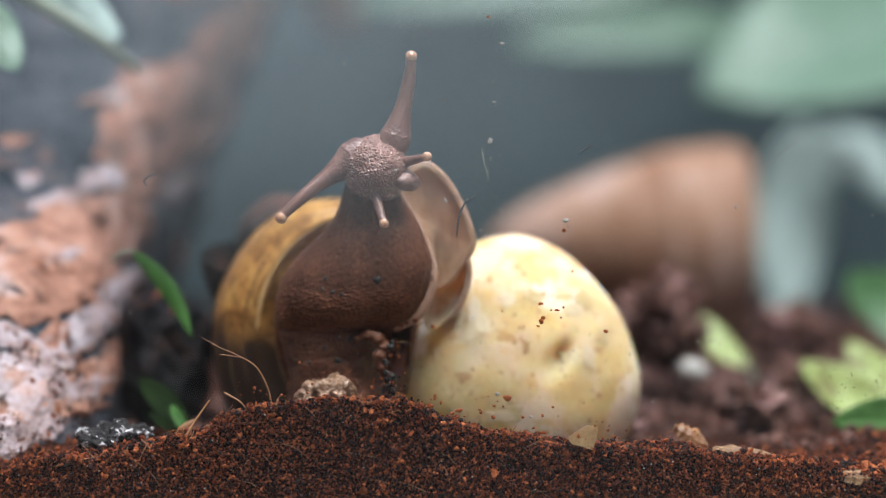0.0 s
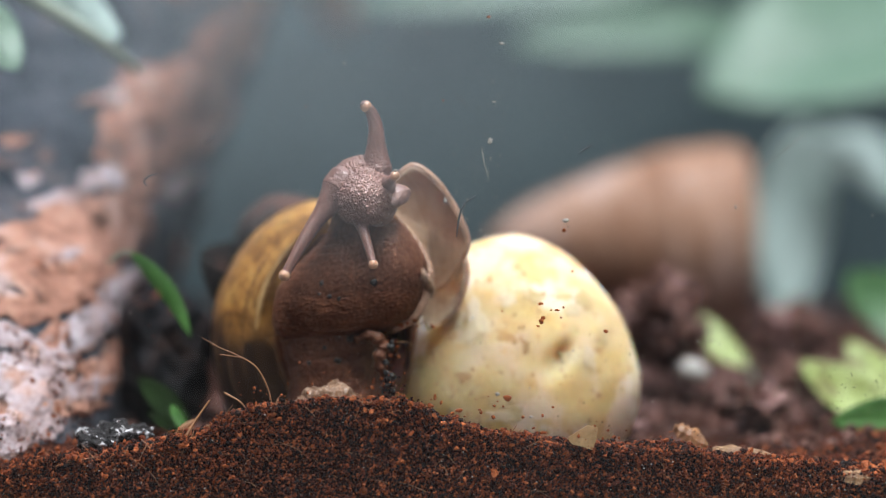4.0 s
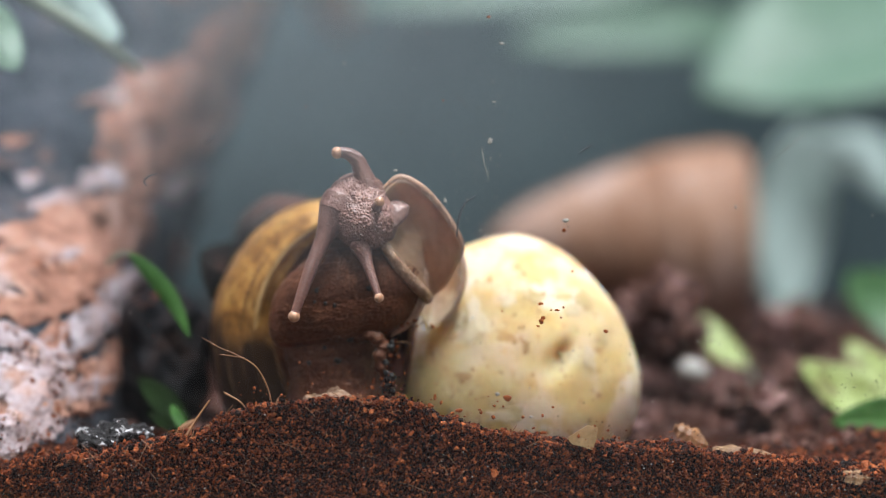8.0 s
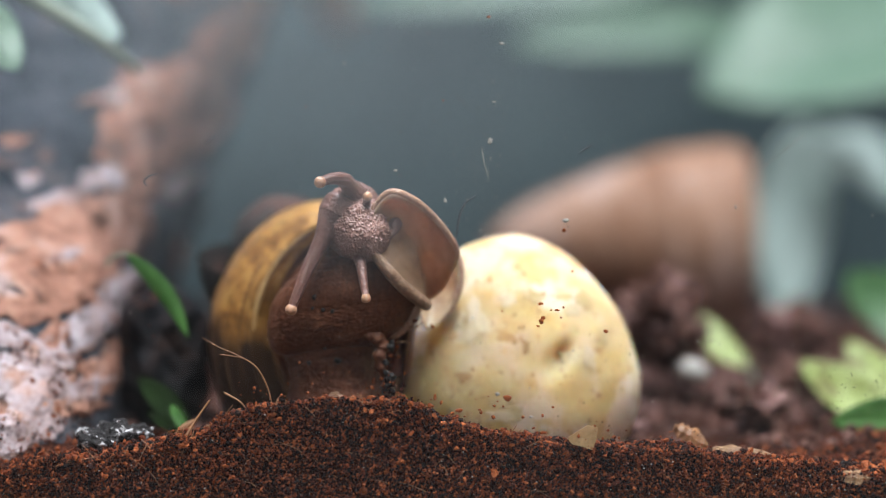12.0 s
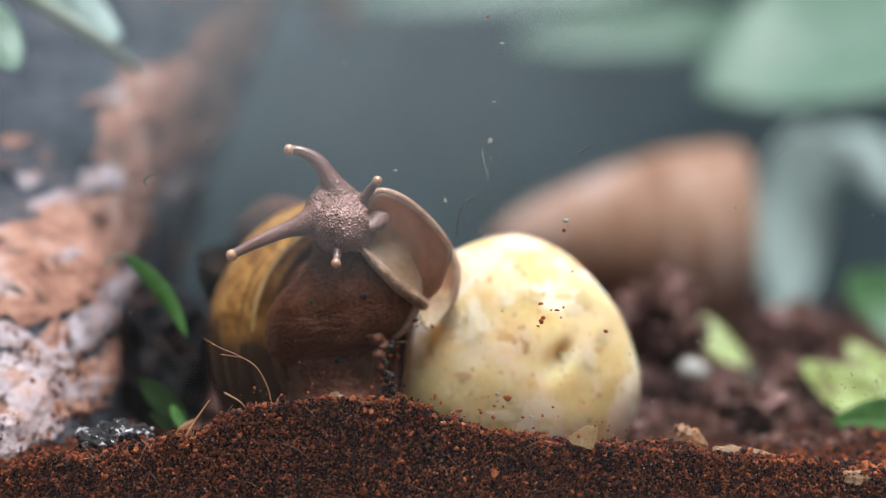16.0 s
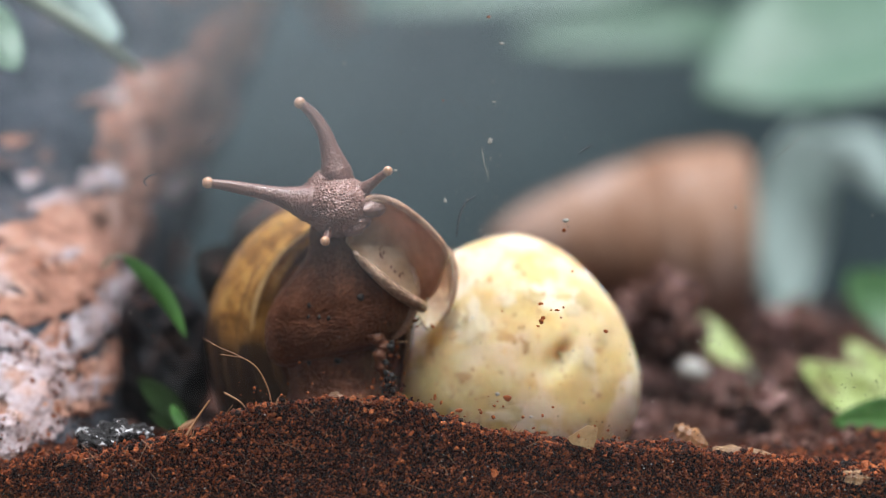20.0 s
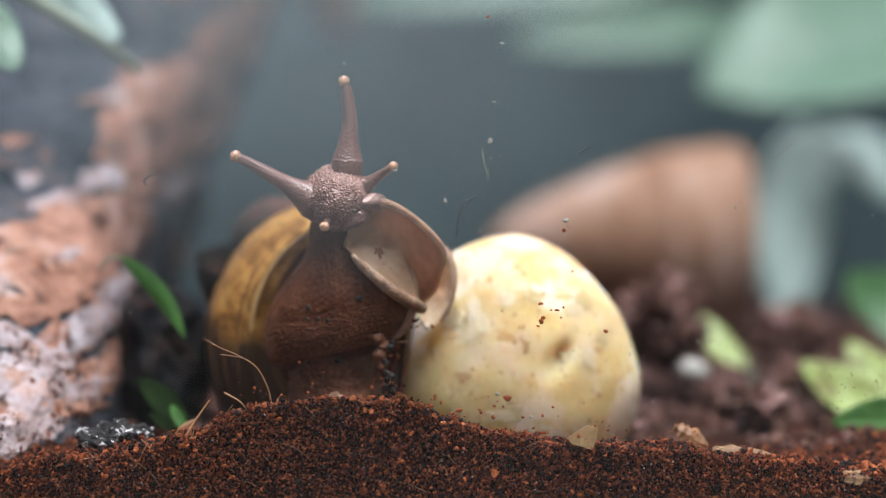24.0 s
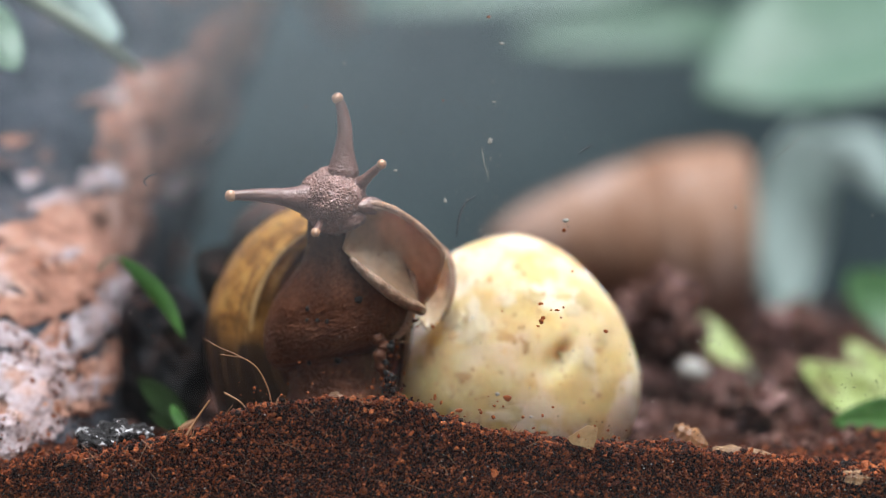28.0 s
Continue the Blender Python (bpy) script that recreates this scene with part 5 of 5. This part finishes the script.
def streak(points, r, material, name):
    """A thin dried trace on the inside of the glass."""
    bm = tube(smooth_line(points, 14), [r * (0.5 + 0.5 * math.sin(math.pi * (i + 0.5) / 14)) for i in range(14)], 6)
    for v in bm.verts:
        v.co.y = -0.0319 + (v.co.y + 0.0319) * 0.3
    part(name, bm, material, pane)


streak([(0.03009, -0.0319, 0.08306), (0.0316, -0.0319, 0.08419), (0.03298, -0.0319, 0.08507)], 0.00022, SMEAR, "dark_streak")
streak([(0.00727, -0.0319, 0.07379), (0.00476, -0.0319, 0.07191), (0.00351, -0.0319, 0.06865), (0.00301, -0.0319, 0.06463)], 0.00024, SMEAR, "dark_streak")
streak([(0.00301, -0.0319, 0.09598), (0.00426, -0.0319, 0.09473), (0.00527, -0.0319, 0.09335)], 0.00012, SMEAR, "dark_streak")
streak([(0.07072, -0.0319, 0.08006), (0.07536, -0.0319, 0.08369), (0.08025, -0.0319, 0.0877)], 0.00009, DUST, "scratch")
streak([(0.00853, -0.0319, 0.08469), (0.00915, -0.0319, 0.08093), (0.01028, -0.0319, 0.07717)], 0.0001, DUST, "scratch")
streak([(-0.05241, -0.0319, 0.08532), (-0.05141, -0.0319, 0.0862), (-0.0504, -0.0319, 0.0872)], 0.00018, SMEAR, "dark_streak")
streak([(-0.06545, -0.0319, 0.07592), (-0.0662, -0.0319, 0.07692), (-0.06495, -0.0319, 0.07817), (-0.06319, -0.0319, 0.07868)], 0.00018, SMEAR, "dark_streak")


def droplets():
    """Fine water drops clinging to the inside of the glass, thickest low down at the right."""
    bm = bmesh.new()
    bmesh.ops.create_icosphere(bm, subdivisions=2, radius=1)
    bm.verts.ensure_lookup_table()
    V = np.array([v.co[:] for v in bm.verts])
    F = np.array([[v.index for v in f.verts] for f in bm.faces])
    bm.free()
    rng = np.random.default_rng(31)
    places, sizes = [], []
    while len(places) < 1000:
        x, z = rng.uniform(0.0, 0.1), rng.uniform(0.016, 0.075)
        thick = math.exp(-((x - 0.072) / 0.03) ** 2 - ((z - 0.031) / 0.013) ** 2)
        if rng.random() < thick + 0.01:
            places.append((x, -0.03195, z))
            sizes.append(0.00005 + 0.0002 * rng.random() ** 3)
    m, k = len(places), len(V)
    form = np.stack([rng.uniform(0.7, 1.3, m), np.full(m, 0.16), rng.uniform(0.8, 1.6, m)], -1)
    W = V[None] * form[:, None] * np.asarray(sizes)[:, None, None] + np.asarray(places)[:, None]
    me = bpy.data.meshes.new("water_droplets")
    me.from_pydata(W.reshape(-1, 3).tolist(), [], (F[None] + (np.arange(m) * k)[:, None, None]).reshape(-1, 3).tolist())
    for p in me.polygons:
        p.use_smooth = True
    me.materials.append(WATER)
    ob = tagged(new("water_droplets", me), "tiny clear water droplets on the inside of the glass", "water", kind="stuff")
    ob.visible_shadow = False


droplets()


# ---- what moves ----
def motions():
    heads = [(t, Matrix.Translation(flow(HEAD, t) - HOME) @ pose(0, 0, 0, flow(HEAD_TURN, t).y, -flow(HEAD_TURN, t).x, 0)) for t in TIMES]
    walk(SNAIL["head"], heads)
    walk(SNAIL["chest"], [(t, Matrix.Translation(-HOME) @ chest_pose(t)) for t in TIMES])
    s0 = Vector(SHELL_MOVE[0][1:])
    rest = SNAIL["shell"].location.copy()
    walk(SNAIL["shell"], [(t, Matrix.Translation(rest + flow(SHELL_MOVE, t) - s0)) for t in TIMES[::4]])
    walk(SNAIL["sole"], [(t, Matrix.Translation(flow(SOLE_MOVE, t) - HOME) @ pose(0, 0, 0, flow(SOLE_TURN, t).y, -flow(SOLE_TURN, t).x, 0)) for t in TIMES])
    place = SNAIL["sole_end"].location.copy()
    walk(SNAIL["sole_end"], [(t, Matrix.Translation(place) @ pose(0, 0, 0, 0, -flow(SOLE_END_TURN, t).x, 0)) for t in TIMES[::2]])
    for i, band in enumerate(SNAIL["bands"]):
        u = i / (BANDS - 1)
        way = neck_line(0.0, u)[1]
        rest = math.atan2(way.x, way.z)
        rows = []
        for t in TIMES:
            at, way = neck_line(t, u)
            rows.append((t, Matrix.Translation(at - HOME) @ pose(0, 0, 0, 0, math.degrees(math.atan2(way.x, way.z) - rest), 0)))
        walk(band, rows)
    sunk = Matrix.Translation(Vector((-0.0272, -0.0125, 0.0282)) - HOME) @ pose(0, 0, 0, 0, -22, 0)
    walk(SNAIL["foot_tip"], [(t, Matrix.Translation((0, 0, -0.0045 * min(1, t / 11))) @ sunk) for t in TIMES[::2]])
    brow, snout = [], []
    for t in TIMES:
        a, b = flow(UL_BASE, t), flow(UR_BASE, t)
        mid = (a + b) / 2 * 0.75 + flow(HEAD, t) * 0.25
        brow.append((t, along(mid - HOME + Vector((0, 0.002, -0.001)), b - a)))
        a, b = flow(LL_BASE, t), flow(LR_BASE, t)
        mid = (a + b) / 2 * 0.7 + flow(HEAD, t) * 0.3
        snout.append((t, Matrix.Translation(mid - HOME + Vector((0, 0.0015, 0)))))
    walk(SNAIL["brow"], brow)
    walk(SNAIL["snout"], snout)
    for key, base, tip, bulge in (("ul", UL_BASE, UL_TIP, (-0.0004, 0, 0.0005)), ("ur", UR_BASE, UR_TIP, (0.001, 0, 0.0022)),
                                  ("ll", LL_BASE, LL_TIP, (0.0003, 0, 0)), ("lr", LR_BASE, LR_TIP, (0, 0, 0))):
        chain, long, reach, n = SNAIL["tentacles"][key]
        rows = [[] for _ in chain]
        for t in TIMES:
            a, b = flow(base, t) - HOME, flow(tip, t) - HOME
            near = {"ul": 0.16, "ur": 0.15}.get(key, 0.3)
            a = a * (1 - near) + (flow(HEAD, t) - HOME) * near
            if n == 0:
                # a lower tentacle draws its root back into the head
                first = along(b - (b - a).normalized() * long, b - a)
                rows[0].append((t, first))
                rows[1].append((t, Matrix.Translation((0, 0, long))))
                continue
            c = (a + b) / 2 + Vector(bulge) * 2

            def at(f):
                return a * (1 - f) ** 2 + c * 2 * f * (1 - f) + b * f * f
            first = along(at(0.0), at(reach) - at(0.0))
            first.translation = at(reach) - (at(reach) - at(0.0)).normalized() * reach * long
            rows[0].append((t, first))
            for i in range(1, len(chain)):
                f = 1.0 if i == len(chain) - 1 else (int(reach * n) + i - 1) / n
                rows[i].append((t, first.inverted() @ along(at(f), (c - a) * (1 - f) + (b - c) * f)))
        for ob, r in zip(chain, rows):
            walk(ob, r)
    walk(blade, [(t, Matrix.Translation(BLADE_FOOT + Vector((-0.0033, 0, -0.0016)) * t / 28) @ pose(0, 0, 0, 0, -4 * t / 28, 0)) for t in TIMES[::4]])


motions()
